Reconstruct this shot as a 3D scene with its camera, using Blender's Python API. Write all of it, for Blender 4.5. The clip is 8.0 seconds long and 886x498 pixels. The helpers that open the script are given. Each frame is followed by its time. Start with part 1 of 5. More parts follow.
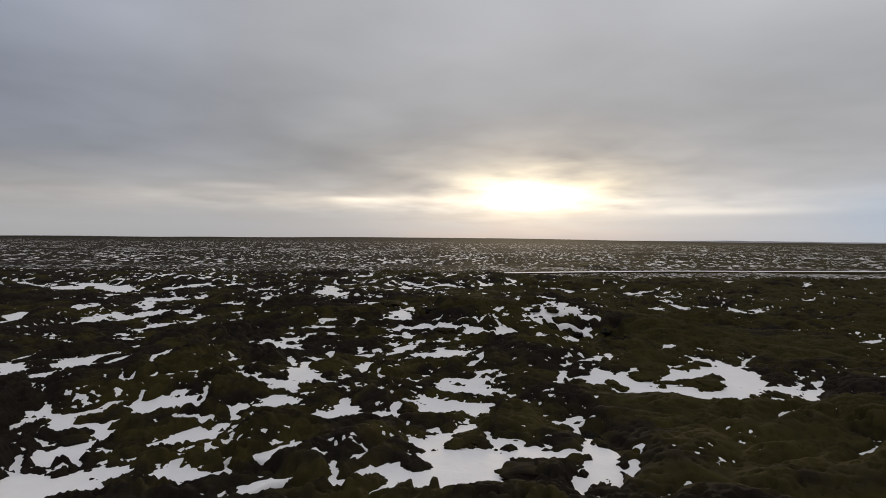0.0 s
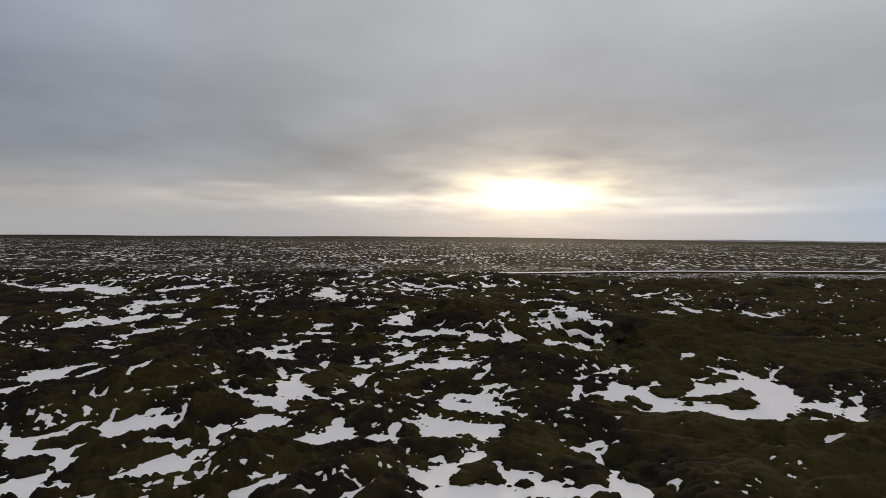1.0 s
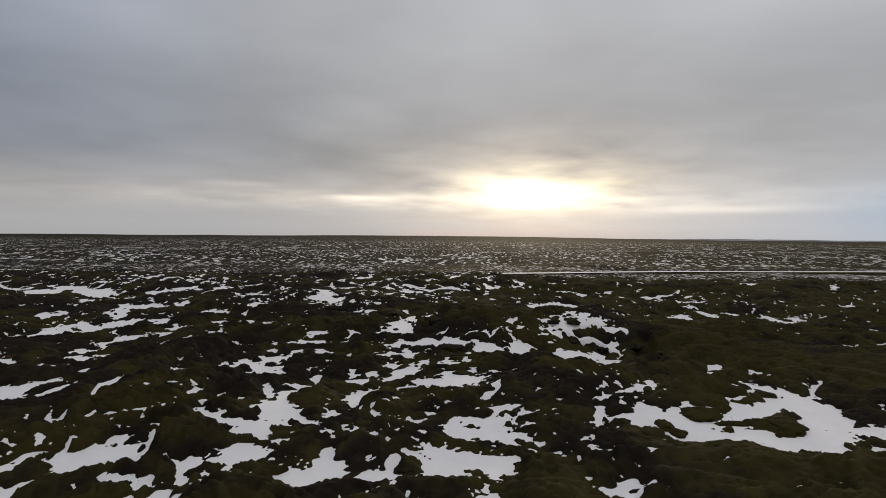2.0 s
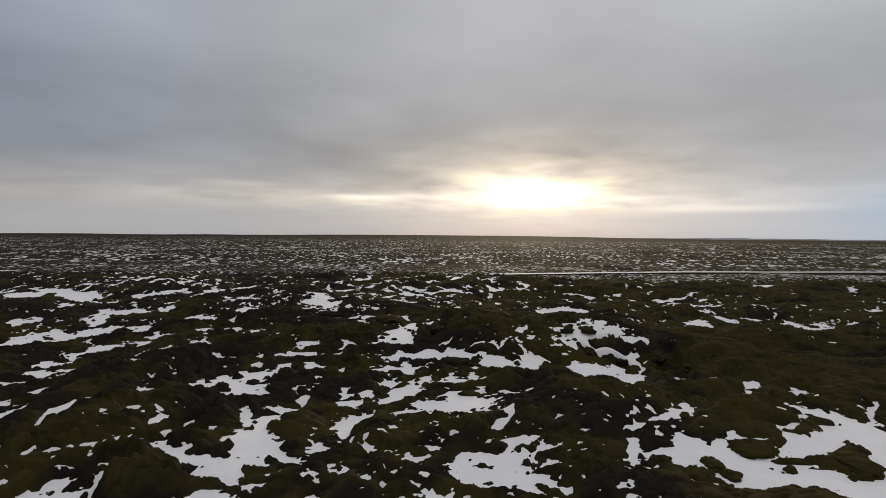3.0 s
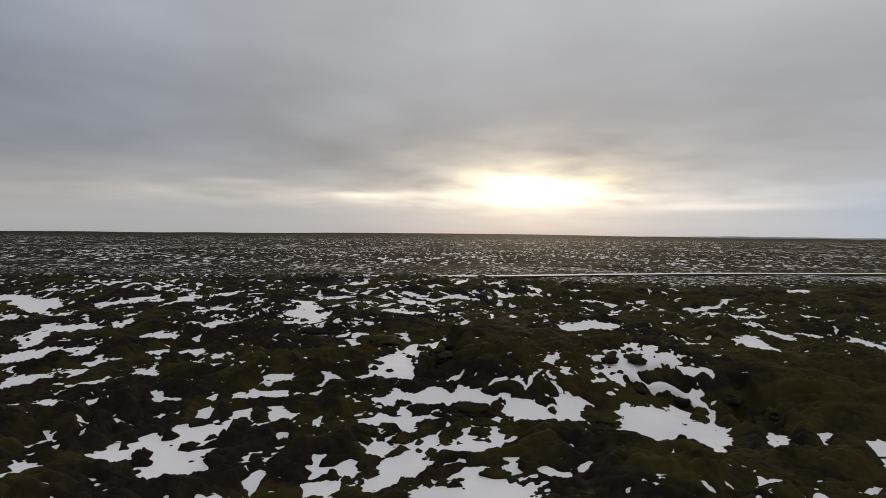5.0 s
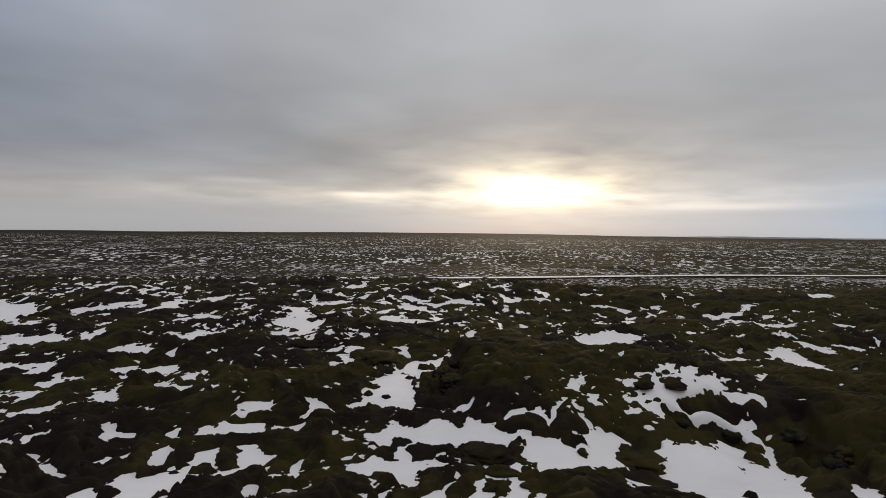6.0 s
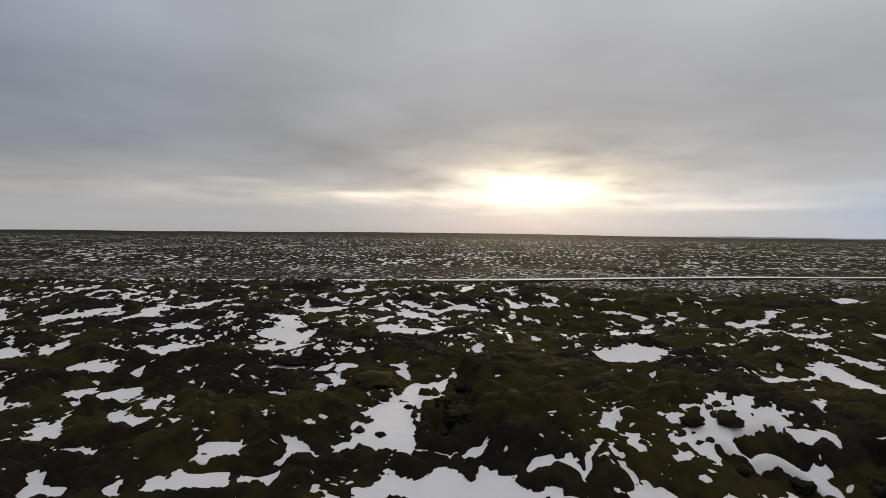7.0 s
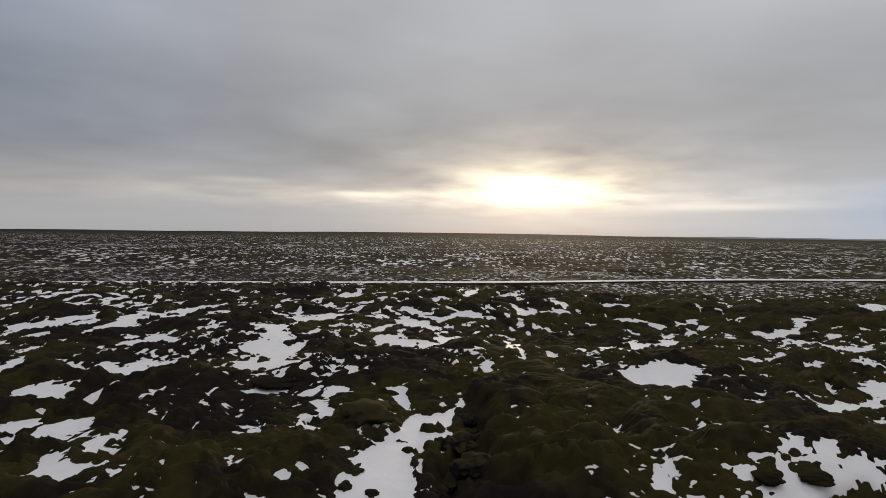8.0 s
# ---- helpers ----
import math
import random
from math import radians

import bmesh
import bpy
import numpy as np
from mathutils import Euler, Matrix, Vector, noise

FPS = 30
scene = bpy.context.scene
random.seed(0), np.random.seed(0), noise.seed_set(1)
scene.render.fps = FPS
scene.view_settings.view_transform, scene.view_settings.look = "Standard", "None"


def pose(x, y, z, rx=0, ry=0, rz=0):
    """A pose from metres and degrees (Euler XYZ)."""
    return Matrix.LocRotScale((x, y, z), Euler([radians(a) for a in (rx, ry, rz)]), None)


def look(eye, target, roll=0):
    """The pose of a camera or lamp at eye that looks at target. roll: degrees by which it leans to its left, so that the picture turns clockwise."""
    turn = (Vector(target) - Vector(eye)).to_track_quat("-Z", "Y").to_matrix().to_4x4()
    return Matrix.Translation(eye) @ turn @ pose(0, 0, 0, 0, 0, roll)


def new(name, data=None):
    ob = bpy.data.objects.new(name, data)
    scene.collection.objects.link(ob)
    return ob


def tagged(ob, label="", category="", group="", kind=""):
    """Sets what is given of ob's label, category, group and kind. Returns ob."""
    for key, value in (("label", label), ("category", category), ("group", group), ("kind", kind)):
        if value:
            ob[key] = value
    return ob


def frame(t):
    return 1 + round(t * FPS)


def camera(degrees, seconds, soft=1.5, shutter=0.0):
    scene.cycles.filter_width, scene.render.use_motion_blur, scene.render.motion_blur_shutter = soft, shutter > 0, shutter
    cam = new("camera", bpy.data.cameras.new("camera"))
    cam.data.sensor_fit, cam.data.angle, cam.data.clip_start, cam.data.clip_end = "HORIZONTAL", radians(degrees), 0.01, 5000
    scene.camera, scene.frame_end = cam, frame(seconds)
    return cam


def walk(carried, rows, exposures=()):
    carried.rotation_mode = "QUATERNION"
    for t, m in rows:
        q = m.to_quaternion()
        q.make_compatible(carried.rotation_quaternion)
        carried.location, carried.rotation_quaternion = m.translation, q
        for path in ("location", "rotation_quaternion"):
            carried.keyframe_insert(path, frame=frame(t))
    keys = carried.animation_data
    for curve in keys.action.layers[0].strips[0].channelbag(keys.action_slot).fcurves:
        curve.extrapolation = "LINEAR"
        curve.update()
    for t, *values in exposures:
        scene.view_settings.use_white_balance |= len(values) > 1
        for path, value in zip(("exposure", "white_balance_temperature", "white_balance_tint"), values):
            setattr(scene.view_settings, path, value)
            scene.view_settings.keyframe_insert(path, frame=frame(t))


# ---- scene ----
cam = camera(76.0, 8.0, soft=0.9)
METRES, EYE, TILT, LEAN, TURN = 45.0, 10.45, -1.0, -0.47, 0.0
ROWS = [
    (0.0, 0.0, 0.0, 0.0, 0.0, 0.0, 0.0),
    (0.5, -0.002, 0.0398, 0.003, 0.04, -0.04, 0.01),
    (1.0, -0.0044, 0.0838, 0.006, 0.07, -0.1, 0.01),
    (1.5, -0.007, 0.132, 0.009, 0.12, -0.15, -0.0),
    (3.0, -0.0157, 0.3019, 0.0177, 0.2, -0.26, 0.02),
    (3.5, -0.019, 0.3653, 0.0208, 0.22, -0.32, 0.04),
    (4.0, -0.0225, 0.4311, 0.0238, 0.24, -0.37, 0.03),
    (5.5, -0.0344, 0.6374, 0.0354, 0.31, -0.48, -0.06),
    (6.0, -0.0386, 0.7084, 0.0393, 0.34, -0.5, -0.11),
    (6.5, -0.0425, 0.7799, 0.043, 0.36, -0.51, -0.15),
    (7.0, -0.0468, 0.8519, 0.0465, 0.37, -0.51, -0.15),
    (7.5, -0.0509, 0.9241, 0.0505, 0.4, -0.53, -0.18),
    (8.0, -0.0554, 0.997, 0.0538, 0.41, -0.52, -0.22),
]
walk(cam, [(t, pose(0, 0, EYE, TILT, LEAN, TURN) @ pose(METRES * x, METRES * y, METRES * z, 90 + pitch, roll, yaw)) for t, x, y, z, yaw, pitch, roll in ROWS])

# ---- sky, sun and exposure ----
SUN_AZ, SUN_EL = 8.7, 4.3            # degrees to the right of the walk, and above the horizon


def deg_dir(az, el):
    a, e = radians(az), radians(el)
    return Vector((math.sin(a) * math.cos(e), math.cos(a) * math.cos(e), math.sin(e)))


class Net:
    """A short way to write node trees."""

    def __init__(self, tree):
        self.t = tree
        tree.nodes.clear()

    def node(self, kind, ins=None):
        n = self.t.nodes.new(kind)
        for k, v in (ins or {}).items():
            if isinstance(v, bpy.types.NodeSocket):
                self.t.links.new(v, n.inputs[k])
            else:
                n.inputs[k].default_value = v
        return n

    def math(self, op, a, b=None, c=None, clamp=False):
        ins = {0: a}
        if b is not None:
            ins[1] = b
        if c is not None:
            ins[2] = c
        n = self.node("ShaderNodeMath", ins)
        n.operation, n.use_clamp = op, clamp
        return n.outputs[0]

    def mix(self, f, a, b, blend="MIX"):
        n = self.node("ShaderNodeMix")
        n.data_type, n.blend_type = "RGBA", blend
        for i, v in ((0, f), (6, a), (7, b)):
            if isinstance(v, bpy.types.NodeSocket):
                self.t.links.new(v, n.inputs[i])
            else:
                n.inputs[i].default_value = v if i == 0 or len(v) == 4 else (*v, 1)
        return n.outputs[2]

    def noise(self, vec, scale, detail=4.0, rough=0.55, warp=0.0):
        return self.node("ShaderNodeTexNoise", {"Vector": vec, "Scale": scale, "Detail": detail, "Roughness": rough, "Distortion": warp}).outputs[0]

    def ramp(self, f, stops):
        n = self.node("ShaderNodeValToRGB", {0: f})
        el = n.color_ramp.elements
        while len(el) < len(stops):
            el.new(0.5)
        for e, (p, c) in zip(el, stops):
            e.position, e.color = p, c if len(c) == 4 else (*c, 1)
        return n.outputs[0]

    def step(self, f, lo, hi):
        n = self.node("ShaderNodeMapRange", {0: f, 1: lo, 2: hi, 3: 0.0, 4: 1.0})
        n.interpolation_type = "SMOOTHSTEP"
        return n.outputs[0]



def build_sky():
    world = bpy.data.worlds.new("overcast_sky")
    scene.world = world
    world.use_nodes = True
    w = Net(world.node_tree)
    way = w.node("ShaderNodeTexCoord").outputs["Generated"]
    sep = w.node("ShaderNodeSeparateXYZ", {0: way})
    x, y, z = sep.outputs
    el = w.math("MULTIPLY", w.math("ARCSINE", z), 57.2958)
    az = w.math("MULTIPLY", w.math("ARCTAN2", x, y), 57.2958)

    def lobe(a0, e0, aw, ew, power=1.0):
        da = w.math("POWER", w.math("ABSOLUTE", w.math("DIVIDE", w.math("SUBTRACT", az, a0), aw)), 2.0)
        de = w.math("POWER", w.math("ABSOLUTE", w.math("DIVIDE", w.math("SUBTRACT", el, e0), ew)), 2.0)
        s = w.math("POWER", w.math("ADD", da, de), power)
        return w.math("EXPONENT", w.math("MULTIPLY", s, -1.0))

    # clear sky above the clouds
    sky = w.node("ShaderNodeTexSky")
    sky.sky_type, sky.sun_disc = "NISHITA", False
    sky.sun_elevation, sky.sun_rotation = radians(SUN_EL), radians(SUN_AZ)
    clear = w.mix(1.0, sky.outputs[0], (0.10, 0.10, 0.10), "MULTIPLY")

    # the cloud sheet, seen from below
    flat = w.math("ADD", w.math("MAXIMUM", z, 0.0), 0.11)
    plan = w.node("ShaderNodeCombineXYZ", {0: w.math("DIVIDE", x, flat), 1: w.math("DIVIDE", y, flat), 2: 0.0}).outputs[0]
    big = w.noise(plan, 0.62, 2.0, 0.45, 0.3)
    fine = w.noise(plan, 1.7, 3.0, 0.48, 0.25)
    tone = w.math("ADD", w.math("MULTIPLY", w.math("SUBTRACT", big, 0.5), 0.8), w.math("MULTIPLY", w.math("SUBTRACT", fine, 0.5), 0.26))
    up = w.node("ShaderNodeMapRange", {0: el, 1: -2.0, 2: 90.0, 3: 0.0, 4: 1.0}).outputs[0]

    def at(e):
        return (e + 2.0) / 92.0
    base = w.ramp(up, [(at(-2), (0.42, 0.415, 0.42)), (at(1.2), (0.47, 0.475, 0.49)), (at(4), (0.46, 0.445, 0.44)),
                       (at(7.5), (0.33, 0.332, 0.344)), (at(13), (0.385, 0.39, 0.407)), (at(23), (0.465, 0.47, 0.49)),
                       (at(45), (0.63, 0.635, 0.65)), (at(90), (0.78, 0.78, 0.79))])
    swing = w.math("MULTIPLY", w.math("SINE", w.math("MULTIPLY", az, 0.0175)), 0.24)
    # the half of the sky away from the sun is duller
    front = w.math("MULTIPLY", w.math("SUBTRACT", y, 1.0), w.math("MULTIPLY", w.step(el, 60.0, 5.0), 0.22))
    swing = w.math("ADD", swing, front)
    wide = w.math("MULTIPLY", w.step(w.math("ABSOLUTE", az), 12.0, 42.0), 0.07)
    gain = w.math("ADD", w.math("ADD", w.math("ADD", 1.0, wide), w.math("MULTIPLY", tone, w.step(el, 0.5, 6.0))), swing)
    cloud = w.mix(1.0, base, w.node("ShaderNodeCombineColor", {0: gain, 1: gain, 2: gain}).outputs[0], "MULTIPLY")
    # bluer to the left, high up; clear strip low on the right
    cloud = w.mix(w.math("MULTIPLY", w.math("MULTIPLY", w.step(az, -8.0, -42.0), w.step(el, 2.5, 10.0)), 0.58), cloud, (0.80, 0.92, 1.16), "MULTIPLY")
    cloud = w.mix(w.math("MULTIPLY", lobe(46.0, 2.3, 13.0, 2.9), 0.92), cloud, (0.36, 0.47, 0.62))
    # the sun behind the thin edge of the clouds
    thin = w.math("ADD", -0.35, w.math("MULTIPLY", fine, 2.7))
    for a0, e0, aw, ew, p, colour, force, broken in (
            (SUN_AZ, SUN_EL - 0.05, 3.3, 0.95, 1.0, (1.0, 0.93, 0.74), 2.5, 0),
            (SUN_AZ - 1.2, SUN_EL + 0.9, 1.6, 0.5, 1.0, (1.0, 0.88, 0.62), 0.6, 1),
            (SUN_AZ + 0.6, SUN_EL + 0.7, 7.2, 2.0, 1.0, (1.0, 0.82, 0.46), 0.80, 1),
            (SUN_AZ, 1.9, 15.0, 1.7, 1.0, (1.0, 0.88, 0.62), 0.13, 0),
            (SUN_AZ, SUN_EL + 1.9, 15.0, 4.2, 1.0, (1.0, 0.83, 0.60), 0.21, 1),
            (3.0, 3.6, 24.0, 0.9, 1.0, (1.0, 0.85, 0.62), 0.30, 1),
            (-8.4, 3.9, 3.6, 0.26, 1.0, (1.0, 0.86, 0.66), 0.36, 0),
            (-19.0, 4.9, 4.5, 0.3, 1.0, (1.0, 0.84, 0.68), 0.12, 0),
            (25.0, 2.75, 8.0, 0.36, 1.0, (1.0, 0.86, 0.66), 0.27, 0)):
        f = w.math("MULTIPLY", lobe(a0, e0, aw, ew, p), force)
        if broken:
            f = w.math("MULTIPLY", f, thin)
        glow = w.mix(1.0, w.node("ShaderNodeCombineColor", {0: f, 1: f, 2: f}).outputs[0], colour, "MULTIPLY")
        cloud = w.mix(1.0, cloud, glow, "ADD")
    cover = w.math("ADD", 0.975, w.math("MULTIPLY", tone, 0.05), clamp=True)
    final = w.mix(cover, clear, cloud)
    back = w.node("ShaderNodeBackground", {0: final, 1: 1.0})
    w.node("ShaderNodeOutputWorld", {0: back.outputs[0]})


build_sky()
sun = new("sun", bpy.data.lights.new("sun", "SUN"))
sun.data.energy, sun.data.angle, sun.data.color = 1.3, radians(12), (1.0, 0.80, 0.56)
sun.matrix_world = look(deg_dir(SUN_AZ, SUN_EL + 1.0) * 500, (0, 0, 0))
scene.view_settings.exposure = 0.0


# ---- materials ----
def material(name):
    m = bpy.data.materials.new(name)
    m.use_nodes = True
    return m, Net(m.node_tree)


def finish(n, colour, rough, bump=None, spec=0.3, **extra):
    ins = {"Base Color": colour, "Roughness": rough, "Specular IOR Level": spec, **extra}
    if bump is not None:
        ins["Normal"] = bump
    b = n.node("ShaderNodeBsdfPrincipled", ins)
    n.node("ShaderNodeOutputMaterial", {0: b.outputs[0]})


def bumped(n, height, strength, distance):
    return n.node("ShaderNodeBump", {"Height": height, "Strength": strength, "Distance": distance}).outputs[0]


def moss_colour(n, at):
    patch = n.noise(at, 0.085, 3.0, 0.5, 0.3)
    clump = n.noise(at, 0.45, 4.0, 0.55, 0.2)
    grain = n.noise(at, 9.0, 3.0, 0.65)
    # clump tones of each moss, spread wider to paint in lit tops and shaded dips
    olive = n.mix(clump, (0.0150, 0.0121, 0.0045), (0.055, 0.0440, 0.0145))
    heath = n.mix(clump, (0.0078, 0.0061, 0.0048), (0.0270, 0.0208, 0.0155))
    side = n.node("ShaderNodeMapRange", {0: n.node("ShaderNodeSeparateXYZ", {0: at}).outputs[0], 1: -25.0, 2: 30.0, 3: -0.07, 4: 0.07}).outputs[0]
    patch = n.math("ADD", patch, side)
    f = n.step(n.math("ADD", patch, n.math("MULTIPLY", n.math("SUBTRACT", clump, 0.5), 0.55)), 0.38, 0.60)
    col = n.mix(f, heath, olive)
    return n.mix(n.math("MULTIPLY", n.step(grain, 0.35, 0.75), 0.35), col, (0.52, 0.52, 0.50), "MULTIPLY"), clump, grain


def snow_colour(n, at):
    soft = n.noise(at, 0.8, 3.0, 0.5)
    return n.mix(soft, (0.735, 0.70, 0.685), (0.83, 0.795, 0.775))


def build_ground_material():
    m, n = material("moss_on_lava")
    at = n.node("ShaderNodeTexCoord").outputs["Object"]
    col, clump, grain = moss_colour(n, at)
    # beyond the near field the snow between the hummocks is too small to model
    sep = n.node("ShaderNodeSeparateXYZ", {0: at})
    away = sep.outputs[1]
    broad = n.noise(at, 0.02, 2.0, 0.5)

    def drifts(wide, deep, limit):
        blown = n.node("ShaderNodeMapping", {0: at, 3: (1 / wide, 1 / deep, 0.0)}).outputs[0]
        spot = n.math("SUBTRACT", 0.5, n.node("ShaderNodeTexVoronoi", {"Vector": blown, "Scale": 1.0}).outputs["Distance"])
        shape = n.math("MULTIPLY", n.math("SUBTRACT", n.noise(blown, 1.3, 4.0, 0.65), 0.5), 1.3)
        f = n.math("ADD", n.math("ADD", spot, shape), n.math("MULTIPLY", n.math("SUBTRACT", broad, 0.5), 0.8))
        return n.step(f, limit, limit + 0.04)
    close, near, mid, far = drifts(1.8, 1.9, 0.21), drifts(2.3, 3.5, 0.21), drifts(3.3, 8.5, 0.21), drifts(7.0, 34.0, 0.27)
    near = n.node("ShaderNodeMix", {0: n.step(away, 190.0, 260.0), 2: close, 3: near}).outputs[0]
    lies = n.node("ShaderNodeMix", {0: n.step(away, 230.0, 330.0), 2: near, 3: mid}).outputs[0]
    lies = n.node("ShaderNodeMix", {0: n.step(away, 550.0, 800.0), 2: lies, 3: far}).outputs[0]
    lies = n.math("MULTIPLY", lies, n.math("SUBTRACT", 1.0, n.step(away, 1200.0, 3200.0)))
    lies = n.math("MULTIPLY", lies, n.step(away, 158.0, 172.0))
    # the same land goes on behind the start of the walk
    behind = n.math("MULTIPLY", drifts(3.2, 3.2, 0.20), n.step(away, 19.5, 17.5))
    lies = n.math("MAXIMUM", lies, behind)
    col = n.mix(lies, col, snow_colour(n, at))
    h = n.math("ADD", n.math("MULTIPLY", clump, 0.45), n.math("MULTIPLY", grain, 0.55))
    h = n.math("MULTIPLY", h, n.math("SUBTRACT", 1.0, n.math("MULTIPLY", lies, 0.85)))
    finish(n, col, 0.95, bumped(n, h, 0.8, 0.05), 0.03)
    return m


def build_moss_material():
    m, n = material("moss_hummock")
    at = n.node("ShaderNodeNewGeometry").outputs["Position"]
    col, clump, grain = moss_colour(n, at)
    h = n.math("ADD", n.math("MULTIPLY", clump, 0.45), n.math("MULTIPLY", grain, 0.55))
    finish(n, col, 0.95, bumped(n, h, 0.8, 0.05), 0.03)
    return m


def build_snow_material():
    m, n = material("old_snow")
    at = n.node("ShaderNodeNewGeometry").outputs["Position"]
    h = n.math("ADD", n.noise(at, 1.6, 4.0, 0.55), n.math("MULTIPLY", n.noise(at, 14.0, 3.0, 0.6), 0.15))
    finish(n, snow_colour(n, at), 0.65, bumped(n, h, 0.35, 0.10), 0.3)
    return m


def build_road_material():
    m, n = material("snowy_gravel")
    at = n.node("ShaderNodeNewGeometry").outputs["Position"]
    worn = n.step(n.noise(at, 0.25, 4.0, 0.6), 0.60, 0.72)
    col = n.mix(worn, snow_colour(n, at), (0.10, 0.095, 0.09))
    finish(n, col, 0.8, bumped(n, n.noise(at, 6.0, 3.0), 0.4, 0.05), 0.3)
    return m


GROUND, MOSS, SNOW, ROAD = build_ground_material(), build_moss_material(), build_snow_material(), build_road_material()


# ---- the shape of the land ----
def hashed(ix, iy, salt):
    h = (ix.astype(np.int64) * 374761393 + iy.astype(np.int64) * 668265263 + salt * 974634277) & 0x7FFFFFFF
    h = ((h ^ (h >> 13)) * 1274126177) & 0x7FFFFFFF
    h = ((h ^ (h >> 16)) * 85734653) & 0x7FFFFFFF
    return ((h ^ (h >> 15)) & 0xFFFFF) / float(0xFFFFF)


def wave(x, y, size, salt, octaves=1):
    """Smooth noise of about -1 to 1."""
    total, gain = np.zeros_like(x), 1.0
    for o in range(octaves):
        u, v = x / size + 17.3 * o, y / size - 9.1 * o
        i, j = np.floor(u), np.floor(v)
        a, b = u - i, v - j
        a, b = a * a * a * (a * (a * 6 - 15) + 10), b * b * b * (b * (b * 6 - 15) + 10)
        c = [hashed(i + p, j + q, salt + o) for q in (0, 1) for p in (0, 1)]
        total += gain * 2 * ((c[0] * (1 - a) + c[1] * a) * (1 - b) + (c[2] * (1 - a) + c[3] * a) * b - 0.5)
        size, gain = size * 0.5, gain * 0.5
    return total


def cushions(x, y, size, salt):
    """Rounded cushions with narrow gaps between them, 0 in the gaps and 1 on the tops."""
    u, v = x / size, y / size
    i, j = np.floor(u), np.floor(v)
    near, second, tall = np.full_like(x, 9.0), np.full_like(x, 9.0), np.zeros_like(x)
    for p in (-1, 0, 1):
        for q in (-1, 0, 1):
            cx, cy = i + p, j + q
            d = np.hypot(cx + 0.1 + 0.8 * hashed(cx, cy, salt) - u, cy + 0.1 + 0.8 * hashed(cx, cy, salt + 1) - v)
            d = d * (0.8 + 0.5 * hashed(cx, cy, salt + 2))
            first = d < near
            second = np.where(first, near, np.minimum(second, d))
            tall = np.where(first, 0.45 + 0.55 * hashed(cx, cy, salt + 3), tall)
            near = np.minimum(near, d)
    g = np.clip((second - near) / 0.55, 0, 1)
    return (1 - (1 - g) ** 2) * tall


def smooth(v, lo, hi):
    t = np.clip((v - lo) / (hi - lo), 0, 1)
    return t * t * (3 - 2 * t)


# swells and hollows of the lava field: x, y, radius, height
LANDFORMS = [
    (5.1, 77, 16, 1.06), (-30.5, 105, 16, 0.59), (18.8, 126, 16, -0.54), (16, 63.5, 4, -0.56), (13, 71, 4, 0.71), (14.4, 98, 6, 0.85),
    (35.3, 91, 10, -0.73), (10, 61, 3, -0.72), (8.7, 49, 6, 0.57), (-21.5, 35, 6, -0.7), (-38, 70, 10, -0.61), (16, 66, 3, -1.17),
    (-23.3, 49, 6, 0.5), (4, 68.5, 4, 0.57), (19, 71, 3, 0.68), (2.5, 35, 6, -0.42), (-59.4, 112, 6, -0.51), (-14, 70, 6, 0.7),
    (-44.7, 91, 10, 0.71), (26.8, 126, 16, -0.48), (-12.7, 91, 6, 0.73), (29.6, 42, 6, -0.4), (-7.3, 49, 6, -0.55), (-18.4, 42, 6, 0.7),
]
LANDFORMS += [
    (7.7, 119, 10, -0.58), (-22.5, 105, 6, 0.91), (-7.8, 84, 6, -0.31), (-9.1, 63, 6, -0.43), (13, 71, 3, 0.73), (-14.5, 105, 6, -0.68),
    (-48.3, 119, 6, 0.35), (-16.6, 28, 10, -0.62), (10, 71, 4, 0.57), (6.4, 98, 10, 0.7), (4, 71, 3, 0.53), (43.3, 91, 10, -0.61),
    (16, 73.5, 3, 0.53), (31.7, 119, 16, -0.51), (-38, 70, 6, -0.44), (16.7, 49, 6, 0.35), (0.7, 49, 6, 0.4), (27.8, 56, 10, -0.22),
    (-27.4, 112, 10, 0.6), (10.8, 126, 16, -0.57), (-20.2, 56, 6, 0.16), (4, 66, 4, 0.42), (10, 61, 4, -0.56), (4, 63.5, 3, 0.4),
]
# snow drifts: the middle of the hollow each one fills, its half length and its half width as vectors
DRIFTS = []
DRIFTS += [
    (-2.7, 23.1, 0.31, 0.3, -0.05, 0.44), (-7.4, 23.8, 0.87, 0.29, -0.14, 0.46), (6, 23.9, 0.3, -0.15, 0.19, 0.79), (3.7, 24.1, 0.4, 0.07, 0.03, 0.23),
    (-4.5, 24.2, 0.54, -0.04, -0.06, 0.3), (-3.6, 24.3, 0.44, 0.32, -0.05, 0.3), (0.5, 24.4, 2.2, 0.04, 0.02, 1.19), (-1.5, 24.4, 1.01, 0.27, -0.07, 1.1),
    (-15.5, 24.5, 0.51, -0.02, -0.47, 0.75), (-7, 24.6, 0.31, 0.22, -0.09, 0.31), (-18.3, 24.7, 0.96, 0.11, -0.8, 1.07), (7.7, 24.7, 0.16, -0.45, 0.25, 0.81),
    (-16.6, 25, 0.88, 0.19, -0.4, 0.61), (-9.5, 25, 0.9, -0.07, -0.1, 0.25), (3.9, 25.1, 0.12, -0.23, 0.1, 0.66), (-4.8, 25.2, 0.1, -0.01, -0.11, 0.58),
]
